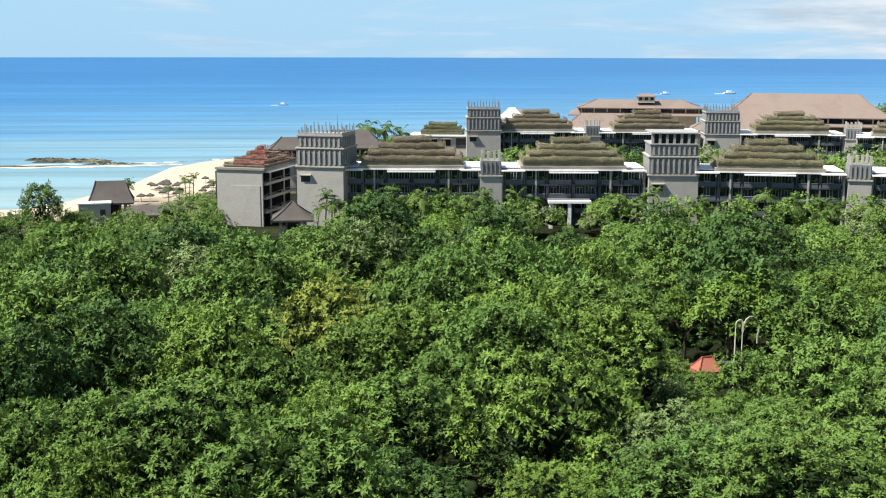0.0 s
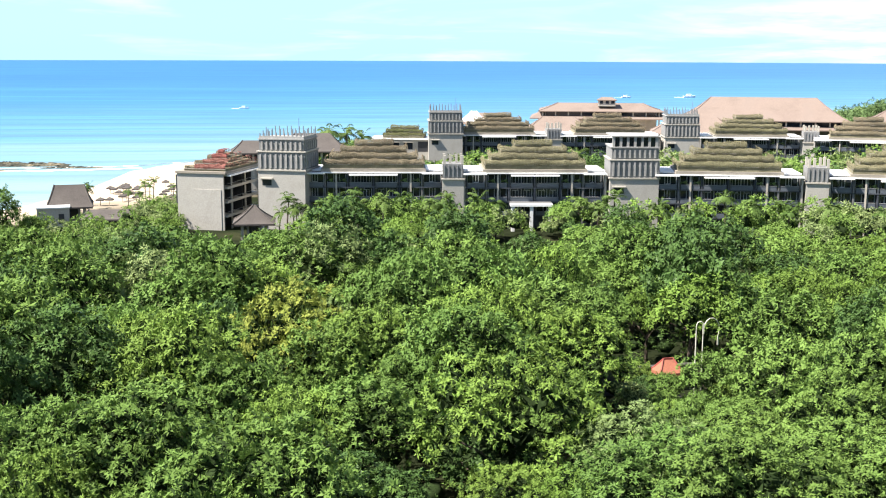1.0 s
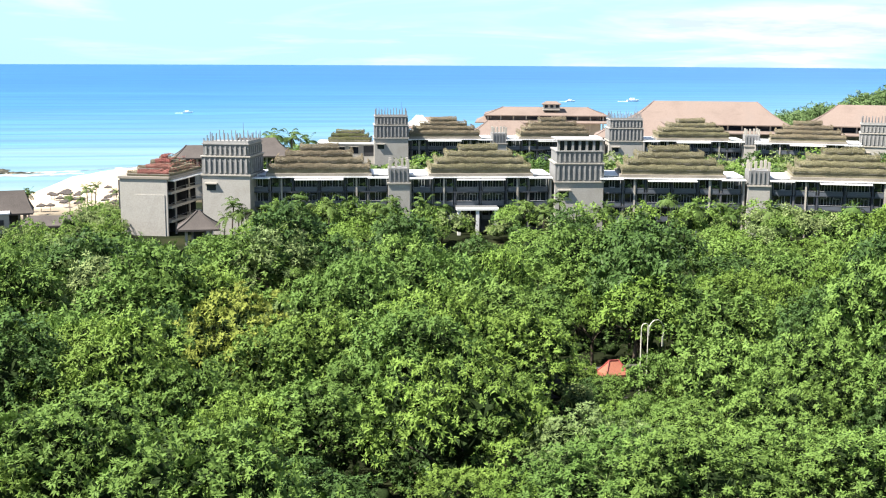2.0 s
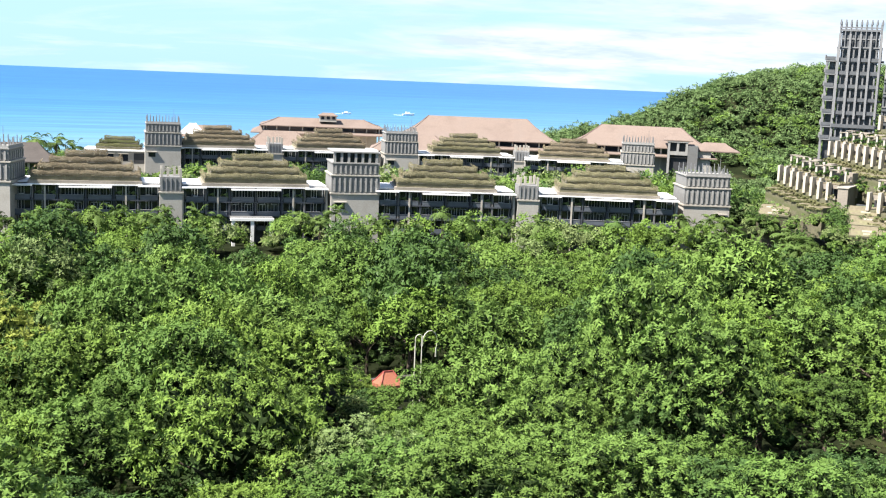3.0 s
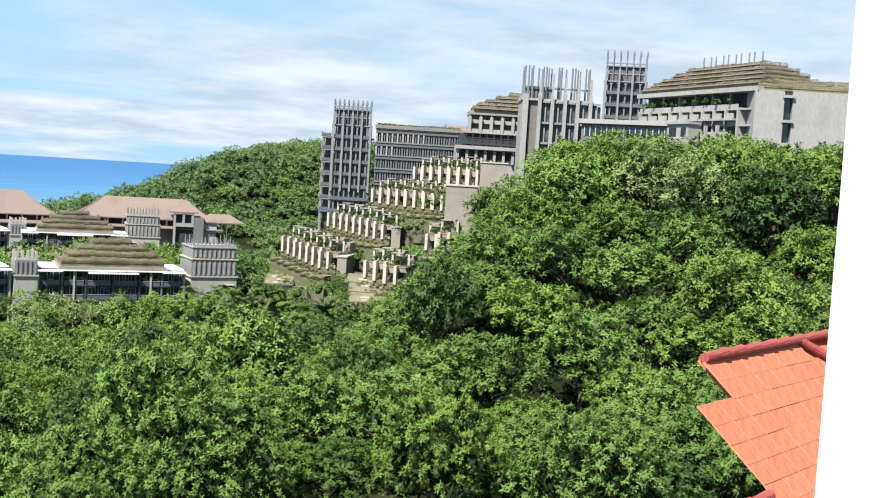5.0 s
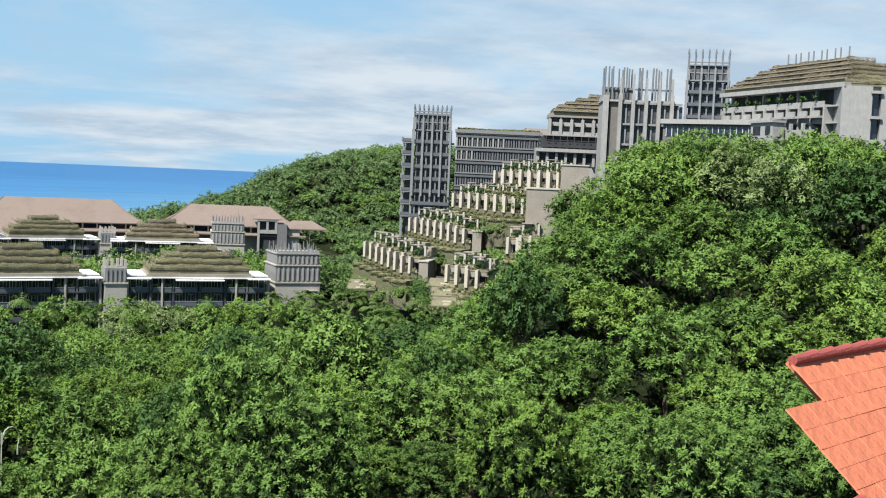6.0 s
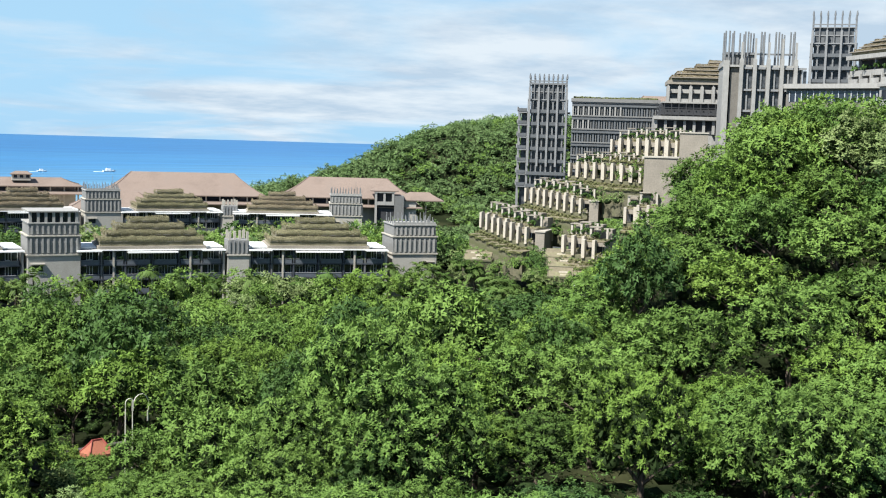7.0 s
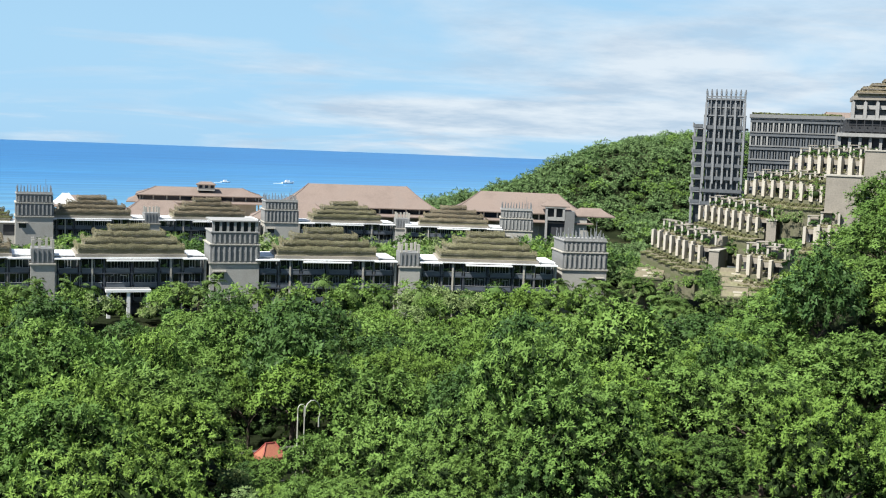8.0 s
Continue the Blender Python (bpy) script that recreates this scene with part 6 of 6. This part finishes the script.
def build_right_wing():
    """The long wing at the hilltop's end: balconies, planted stepped roof, a bare pale gable wall with a slot."""
    a, b = Vector((226, 198, 0)), Vector((210, 150.5, 0))
    turn = math.degrees(math.atan2(b.y - a.y, b.x - a.x))
    t = thing("hilltop_wing", "long pale wing with balconies and stepped planted roof", "building", pose(a.x, a.y, 55, 0, 0, turn))
    n = (b - a).length
    # near-black inner wall carries the shade of the loggia
    part("inner_wall", box_mesh("inner_wall", DARK_AND_SHADE, (0, n - 1, 3, 18, -12, 11)), t)
    for z in (3.8, 7.4):
        part("floor_slab", box_mesh("floor_slab", CHALK, (0, n - 1, 0.6, 3, z - 0.35, z)), t)
        part("balcony_front", box_mesh("balcony_front", CHALK, (0, n - 8, 0.6, 0.8, z, z + 1.0)), t)
    for j in range(10):
        part("fin", box_mesh("fin", CHALK, (-0.3, 0.3, 0.2, 3, -12, 7.6)), t, "", (0.5 + j * (n - 8) / 9, 0, 0))
    for j in range(6):
        part("column", box_mesh("column", SLAT, (-0.25, 0.25, 1.2, 1.8, 7.4, 11)), t, "", (3 + j * 7, 0, 0))
    part("roof_edge", box_mesh("roof_edge", CHALK, (-0.5, n, -0.3, 18.3, 11, 12)), t, "pale roof edge")
    rs = np.random.default_rng(33)
    for j in range(9):
        x = 2 + j * 4.6
        part("loggia_shrub", quads("loggia_shrub", crown_quads(rs, rs.uniform(0.9, 1.5), 0.8, 8, 190, 0.26), LEAF_DARK), t, "dark green loggia shrub", (x, 0.9, 8.9 + rs.uniform(-0.2, 0.5)))["kind"] = "stuff"
        part("parapet", box_mesh("parapet", CHALK, (x, x + 3.2, -0.5, -0.2, 5.2, 6.3)), t, "pale parapet")
        part("parapet_ledge", box_mesh("parapet_ledge", CHALK, (x - 0.5, x + 3.6, -0.9, 0.5, 4.7, 5.2)), t)
        part("baluster", box_mesh("baluster", CHALK, (x + 1.2, x + 1.9, -3.4, -2.8, -10, 3.4)), t, "short pale post")
    part("garden_wall", box_mesh("garden_wall", CHALK, (0, n - 6, -3.0, -2.82, -10, 2.0)), t, "low pale garden wall")
    part("kiosk_wall", box_mesh("kiosk_wall", CHALK, (25, 34, -6.5, -3.6, -10, 3.6)), t, "small pale pavilion wall")
    for x0, x1 in ((26, 29), (31, 33)):
        part("kiosk_window", box_mesh("kiosk_window", GLASS, (x0, x1, -6.56, -6.4, 0.8, 2.8)), t)
    part("kiosk_roof", box_mesh("kiosk_roof", CHALK, (24.6, 34.4, -7.0, -3.4, 3.6, 4.1)), t)
    planted_roof(t, 0.5, n - 1, 0.6, 18, 12, 5, rs, 1.6, 1.7, 1.25, grass=GRASS_TAN, lush=0.8)
    post = post_mesh("post", STEEL, 0.2, 4.2)
    for j in range(10):
        part("post", post, t, "", (10 + j * 2.6, 12 + 0.4 * (j % 2), 17.5))
    g = thing("gable_wing", "bare pale gable wing with a dark window slot", "building", pose(209.6, 151, 55, 0, 0, -43))
    for x0, x1, y0 in ((0.0, 6.2, 0.0), (8.0, 26.0, 0.0), (6.2, 8.0, 1.4)):
        part("wall", box_mesh("wall", CHALK, (x0, x1, y0, 14, -14, 11.2)), g, "bare pale concrete wall")
    part("slot_window", box_mesh("slot_window", GLASS, (6.25, 7.95, 1.3, 1.38, -4, 9.6)), g)
    for z in (9.7, 4.4, -0.5):
        part("slot_slab", box_mesh("slot_slab", CHALK, (5.9, 8.2, -0.7, 1.3, z, z + 0.6)), g)
    planted_roof(g, 0.5, 25.5, 0.5, 13.5, 11.2, 2, rs, 3.0, 2.0, 1.1)


build_right_wing()

# ---------------------------------------------------------------- shrine in the wood


def build_shrine():
    x, y = 31.0, 131.5
    z = float(height(x, y))
    t = thing("shrine_pavilion", "small shrine pavilion with orange tiled roof", "shrine", pose(x, y, z, 0, 0, 12) @ Matrix.Diagonal((0.68, 0.66, 1.05, 1)))
    part("platform", box_mesh("platform", STONE, (-2.0, 2.0, -2.0, 2.0, -0.6, 0.9)), t, "dark stone platform")
    for px in (-1.35, 1.35):
        for py in (-1.35, 1.35):
            part("post", box_mesh("post", STONE, (px - 0.12, px + 0.12, py - 0.12, py + 0.12, 0.9, 3.6)), t)
    part("roof", hip_mesh("roof", 2.2, 1.95, 3.6, 1.35, 0.9, CLAY_OLD, 0.1), t, "dull orange clay tiled roof")
    part("ridge", box_mesh("ridge", RIDGE, (-1.0, 1.0, -0.12, 0.12, 4.85, 5.1)), t)
    for sx in (-1, 1):
        for sy in (-1, 1):
            vs, fs = tube([(sx * 2.22, sy * 1.97, 3.62), (sx * 1.55, sy * 1.0, 4.28), (sx * 0.92, sy * 0.06, 5.0)], [0.1, 0.1, 0.1], 6)
            part("hip_ridge", mesh("hip_ridge", vs, fs, RIDGE), t)
    w = thing("temple_wall", "low dark stone temple wall", "wall", pose(x - 3.0, y + 3.2, z, 0, 0, 12))
    part("wall_body", box_mesh("wall_body", STONE, (-5, 8, 0, 0.6, -0.6, 3.0)), w)
    part("coping", box_mesh("coping", STONE, (-5.2, 8.2, -0.15, 0.75, 3.0, 3.3)), w)
    for k, (px, py, h, bend, way_) in enumerate(((33.3, 128.0, 11.6, 0.45, 1), (34.2, 128.4, 10.9, 1.1, 1))):
        zz = float(height(px, py))
        pts, rad = [], []
        for i in range(21):
            u = i / 20
            c = max(0, (u - 0.6) / 0.4) * math.pi * (1.15 if k else 0.8)
            pts.append((way_ * bend * (1 - math.cos(c)), 0, 0.86 * h * min(1, u / 0.6) + 1.3 * bend * math.sin(c)))
            rad.append(0.1 * (1 - 0.6 * u))
        vs, fs = tube(pts, rad, 6)
        ob = thing("ceremonial_pole", "arched bleached bamboo ceremonial pole", "pole", pose(px, py, zz, 0, 0, 20 * k), group="ceremonial poles")
        part("pole", mesh("pole", vs, fs, BAMBOO), ob)
        tip = pts[-1]
        part("tassel", box_mesh("tassel", BAMBOO, (tip[0] - 0.1, tip[0] + 0.1, -0.05, 0.05, tip[2] - 1.2, tip[2])), ob)


build_shrine()

# ---------------------------------------------------------------- shore


def build_shore():
    rs = np.random.default_rng(51)
    for x, y, w, d, h in ((-146, 455, 16, 4, 1.6), (-158, 462, 9, 3, 1.3), (-128, 447, 13, 2.5, 0.9), (-165, 436, 30, 2.2, 0.6)):
        n, m = 26, 8
        vs, fs = [], []
        for i in range(n + 1):
            for j in range(m + 1):
                u, v = i / n * 2 - 1, j / m * 2 - 1
                e = max(0, 1 - u * u) ** 0.5 * max(0, 1 - v * v) ** 0.5
                vs.append((u * w, v * d + rs.uniform(-0.5, 0.5), -0.4 + h * e * rs.uniform(0.4, 1.2)))
        for i in range(n):
            for j in range(m):
                a = i * (m + 1) + j
                fs.append((a, a + m + 1, a + m + 2, a + 1))
        ob = tagged(new("reef_rock", mesh("reef_rock", vs, fs, ROCK)), "low dark reef rocks awash off the beach", "rocks", group="reef rocks")
        ob.matrix_world = pose(x, y, 0.1, 0, 0, 6)
    for pts, w, label, mat in ((((-190, 424), (-150, 434), (-118, 440), (-100, 446)), 3.2, "low pale sandbar across the lagoon mouth", SAND),
                               (((-200, 431), (-150, 443), (-112, 450), (-90, 466), (-62, 497), (-20, 545)), 0.3, "thin white surf line along the shore", FOAM)):
        vs, fs = [], []
        for i in range(41):
            u = i / 40 * (len(pts) - 1)
            j = min(int(u), len(pts) - 2)
            p = Vector(pts[j]).lerp(Vector(pts[j + 1]), u - j)
            h = w * (0.2 + 0.8 * math.sin(math.pi * i / 40)) * (rs.uniform(0.05, 1.1) if mat is FOAM else rs.uniform(0.6, 1.1))
            p.y += 1.2 * math.sin(i * 0.9) + 0.7 * math.sin(i * 2.3)
            vs += [(p.x, p.y - h, 0.03), (p.x, p.y, 0.28), (p.x, p.y + h, 0.03)]
        for i in range(40):
            fs += [(3 * i, 3 * i + 3, 3 * i + 4, 3 * i + 1), (3 * i + 1, 3 * i + 4, 3 * i + 5, 3 * i + 2)]
        tagged(new("sandbar" if mat is SAND else "surf_line", mesh("shore_strip", vs, fs, mat)), label, "shore", kind="structure")
    for k in range(44):
        x, y = rs.uniform(-88, -52), rs.uniform(312, 366)
        u = thing("beach_umbrella", "pale beach umbrella on the sand", "umbrella", pose(x, y, float(height(x, y))) @ Matrix.Scale(0.8, 4), group="beach umbrellas")
        part("pole", UMB_POLE, u)
        part("canopy", UMB_TOP, u)
    for k in range(16):
        x, y = rs.uniform(-90, -44), rs.uniform(286, 345)
        palm(x, y, rs.uniform(0.5, 0.8), rs.uniform(0, 360), k)


UMB_POLE = post_mesh("pole", BARK, 0.06, 2.6)
UMB_TOP = hip_mesh("canopy", 1.25, 1.25, 2.2, 0.7, 0.05, THATCH, 0.1, 2)
build_shore()


def build_boats():
    for x, y, s in ((-124, 902, 1.0), (280, 1142, 1.6), (215, 1130, 1.2)):
        t = thing("motor_boat", "small white motor boat on the sea", "boat", pose(x, y, 0, 0, 0, 4) @ Matrix.Scale(s, 4), group="motor boats")
        vs = [(-3.5, -1.2, 0.9), (2, -1.2, 1.0), (4.6, 0, 1.3), (2, 1.2, 1.0), (-3.5, 1.2, 0.9), (-3.2, -0.8, -0.3), (2, -0.7, -0.3), (3.6, 0, -0.2), (2, 0.7, -0.3), (-3.2, 0.8, -0.3)]
        fs = [(0, 1, 2, 3, 4), (5, 9, 8, 7, 6), (0, 5, 6, 1), (1, 6, 7, 2), (2, 7, 8, 3), (3, 8, 9, 4), (4, 9, 5, 0)]
        part("hull", mesh("hull", vs, fs, WHITE), t)
        part("cabin", box_mesh("cabin", WHITE, (-1.5, 1.2, -0.8, 0.8, 0.9, 2.2)), t)
        part("wake", box_mesh("wake", FOAM, (-9, -3.4, -1.2, 1.2, -0.1, 0.15)), t, "white foam wake")


build_boats()

# ---------------------------------------------------------------- palms and trees round the blocks


def build_garden():
    rs = np.random.default_rng(61)
    for k in range(56):
        u = rs.random()
        x = -45 + 190 * u
        y = np.interp(x, [-45, 60, 145], [254, 250, 236]) + rs.uniform(-8, 4)
        if abs(x - 28.5) < 6 or x < -33:
            continue
        palm(x, y, rs.uniform(0.72, 1.18), rs.uniform(0, 360), k)
    for x, y in ((-25.8, 251.5), (-22.6, 252.5), (-24, 249), (-20.5, 251), (-17, 250), (-12, 251), (16, 250), (20, 252), (38, 251), (43, 249)):
        palm(x, y, rs.uniform(0.8, 1.05), rs.uniform(0, 360), int(abs(x)))
    for x, y in ((122, 192), (127, 190), (131, 206), (135, 204), (139, 219), (141, 202), (147, 206), (150, 212), (155, 207), (152, 200), (158, 214), (165, 205), (161, 222), (168, 214)):
        palm(x, y, rs.uniform(0.85, 1.2), rs.uniform(0, 360), int(x))
    for k in range(22):
        palm(rs.uniform(116, 146), rs.uniform(192, 236), rs.uniform(0.8, 1.15), rs.uniform(0, 360), k)
    for x, y, s in ((-24, 384, 1.3), (-19, 390, 1.2), (-15, 386, 1.1), (-28, 392, 1.2), (50, 330, 1.0), (62, 326, 1.1), (100, 320, 1.0)):
        palm(x, y, s * 1.45, 40 * x, int(abs(x)))
    rows = []
    for gx in range(-20, 190, 7):
        for gy in range(292, 345, 8):
            rows.append((rs.choice(list(KINDS), p=[0.4, 0.03, 0.32, 0.0, 0.25]), gx + rs.uniform(-3, 3), gy + rs.uniform(-3, 3), rs.uniform(0.8, 1.2), 1.0, rs.uniform(0, 360)))
    for k in range(40):
        rows.append((rs.choice(["broad", "dry"]), rs.uniform(-34, -12), rs.uniform(372, 402), rs.uniform(0.7, 1.1), 1.0, rs.uniform(0, 360)))
    for gx in np.arange(112, 156, 4.6):
        for gy in np.arange(178, 262, 4.6):
            x, y = gx + rs.uniform(-2, 2), gy + rs.uniform(-2, 2)
            if min(near_row(x, y, a, b) for a, b in HOTEL_ROWS) < 3.5 or math.hypot(x - 136, y - 254) < 12 or y > 238 and x < 145:
                continue
            rows.append((rs.choice(["broad", "dry", "lime"]), x, y, rs.uniform(0.25, 0.42), rs.uniform(0.8, 1.1), rs.uniform(0, 360)))
    for k in range(46):
        x, y = rs.uniform(-64, -50), rs.uniform(258, 300)
        rows.append((rs.choice(["broad", "dry"]), x, y, rs.uniform(0.3, 0.55), 1.0, rs.uniform(0, 360)))
    for k in range(70):
        x, y = rs.uniform(-100, -48), rs.uniform(226, 257)
        rows.append((rs.choice(["broad", "dry", "lime"]), x, y, rs.uniform(0.32, 0.55), 1.0, rs.uniform(0, 360)))
    for k in range(26):
        x, y = rs.uniform(-112, -88), rs.uniform(222, 250)
        rows.append((rs.choice(["broad", "dark"]), x, y, rs.uniform(0.35, 0.6), 1.0, rs.uniform(0, 360)))
    for k in range(90):
        x = -34 + 165 * rs.random()
        y = np.interp(x, [-45, 60, 145], [255, 251, 237]) + rs.uniform(-9, 3)
        if abs(x - 28) > 7 and not -40 < x < -16:
            rows.append((rs.choice(["broad", "dry", "lime"]), x, y, rs.uniform(0.58, 0.9), rs.uniform(0.9, 1.05), rs.uniform(0, 360)))
    for k in range(22):
        x = rs.uniform(21, 36)
        rows.append((rs.choice(["broad", "dry", "dark"]), x, rs.uniform(249, 257.5), rs.uniform(0.4, 0.62) if x < 26.5 or x > 33 else rs.uniform(0.22, 0.34), 1.0, rs.uniform(0, 360)))
    for k in range(26):
        rows.append((rs.choice(["broad", "dry"]), rs.uniform(126, 148), rs.uniform(172, 187), rs.uniform(0.22, 0.36), 1.0, rs.uniform(0, 360), rs.uniform(13.5, 16.5)))
    crowds(rows, "garden_trees", "green garden trees between the guest blocks", 12, 9, 6, 0.68)


build_garden()

# ---------------------------------------------------------------- the near roof and the camera's own wall


def build_near_roof():
    """A neighbour's clay roof below the balcony: tiles laid in rows, dark red ridge and hip."""
    k = 10.0 / 14.0
    a = Vector((11.12 * k, 8.505 * k, 45 - 2.04 * k))
    along = Vector((0.982, 0.191, 0)).normalized()
    level = Vector((along.y, -along.x, 0))
    pitch = radians(40)
    down = level * math.cos(pitch) - Vector((0, 0, 1)) * math.sin(pitch)
    up = along.cross(down) * -1
    if up.z < 0:
        up = -up
    plane = Matrix((along, down, up)).transposed().to_4x4()
    plane.translation = a
    house = thing("neighbour_house", "neighbour house with orange clay tile roof", "house", plane)
    w, l = 0.335, 0.19
    vs, fs = [], []
    prof = ((0, 0.0), (0.012, 0.012), (0.035, 0.012), (0.05, 0.003), (0.30, 0.002), (0.318, 0.008), (0.338, 0.009))
    for v, lift in ((0.0, 0.0), (l + 0.02, 0.004)):
        vs += [(x, v, 0.6 * z + lift + 0.009) for x, z in prof]
    n = len(prof)
    vs += [(prof[0][0], 0, 0), (prof[-1][0], 0, 0), (prof[-1][0], l + 0.02, 0.003), (prof[0][0], l + 0.02, 0.003)]
    fs = [(i, i + 1, n + i + 1, n + i) for i in range(n - 1)] + [tuple(range(2 * n - 1, n - 1, -1)) + (2 * n + 3, 2 * n + 2)]
    tile = mesh("roof_tile", vs, fs, CLAY)
    part("deck", box_mesh("deck", CLAY, (0.02, 5.5, 0.0, 6.0, -0.05, -0.01)), house, "roof deck edge")
    part("deck", box_mesh("deck", CLAY, (-0.29, 0.018, 0.46, 6.0, -0.05, -0.01)), house, "roof deck edge")
    rr = random.Random(4)
    for r in range(15):
        for c in range(-2, 14):
            u, v = c * w + 0.28 - (0.0 if r > 0 else 0.0), 0.06 + r * l
            if r < 2 and c < -1 or u + w > 2.05 + v * 1.0:
                continue
            ob = part("roof_tile", tile, house, "", (u - (0.3 if r >= 2 else 0), v, rr.uniform(0, 0.002)))
            ob.rotation_euler = (rr.uniform(-0.006, 0.006), rr.uniform(-0.006, 0.006), rr.uniform(-0.006, 0.006))
    cap_vs, cap_fs = tube([(0, 0, 0), (0.2, 0, 0.006), (0.36, 0, 0.022)], [0.042, 0.045, 0.05], 10)
    cap_fs.append(tuple(range(9, -1, -1)))
    cap = mesh("ridge_tile", cap_vs, cap_fs, RIDGE)
    for i in range(9):
        part("ridge_tile", cap, house, "dark red ridge tile", (0.0 + i * 0.33, 0.03, 0.03))
    hip = Vector((1.0, 1.0, 0)).normalized()
    for i in range(12):
        ob = part("hip_tile", cap, house, "dark red hip tile", (1.98 + i * 0.24, 0.05 + i * 0.24, 0.045))
        ob.rotation_euler = (0, 0, radians(45))
    low = box_mesh("side_tile", CLAY, (0, 0.3, 0, 0.36, 0.0, 0.035))
    for r in range(5):
        for c in range(9):
            if c * 0.31 < r * 0.33 - 0.2:
                continue
            ob = part("side_tile", low, house, "", (2.4 + c * 0.31, 0.16 + r * 0.33, 0.16 - 0.01 * r))
            ob.rotation_euler = (0.05, 0.02, 0)
    for i in range(3):
        part("ridge_tile", cap, house, "", (-1.75 + i * 0.33, 1.31, 0.0))
    part("deck", box_mesh("deck", CLAY, (-1.8, -0.295, 1.32, 6.0, -0.05, -0.01)), house, "roof deck edge")
    h2 = tagged(new("house_wall", box_mesh("house_wall", PAINT, (0, 5.0, 0.6, 4.2, -12, 0))), "white plastered house wall under the clay roof", "wall")
    h2.matrix_world = pose(a.x, a.y, a.z - 2.9, 0, 0, 11) @ pose(0, -3.4, 0)


build_near_roof()


def build_own_wall():
    t = thing("balcony_wall", "white painted balcony side wall", "wall", pose(1.704, 1.048, 0, 0, 0, -58.4))
    part("wall_body", box_mesh("wall_body", PAINT, (0, 2.2, 0, 0.3, 30, 49)), t)


build_own_wall()
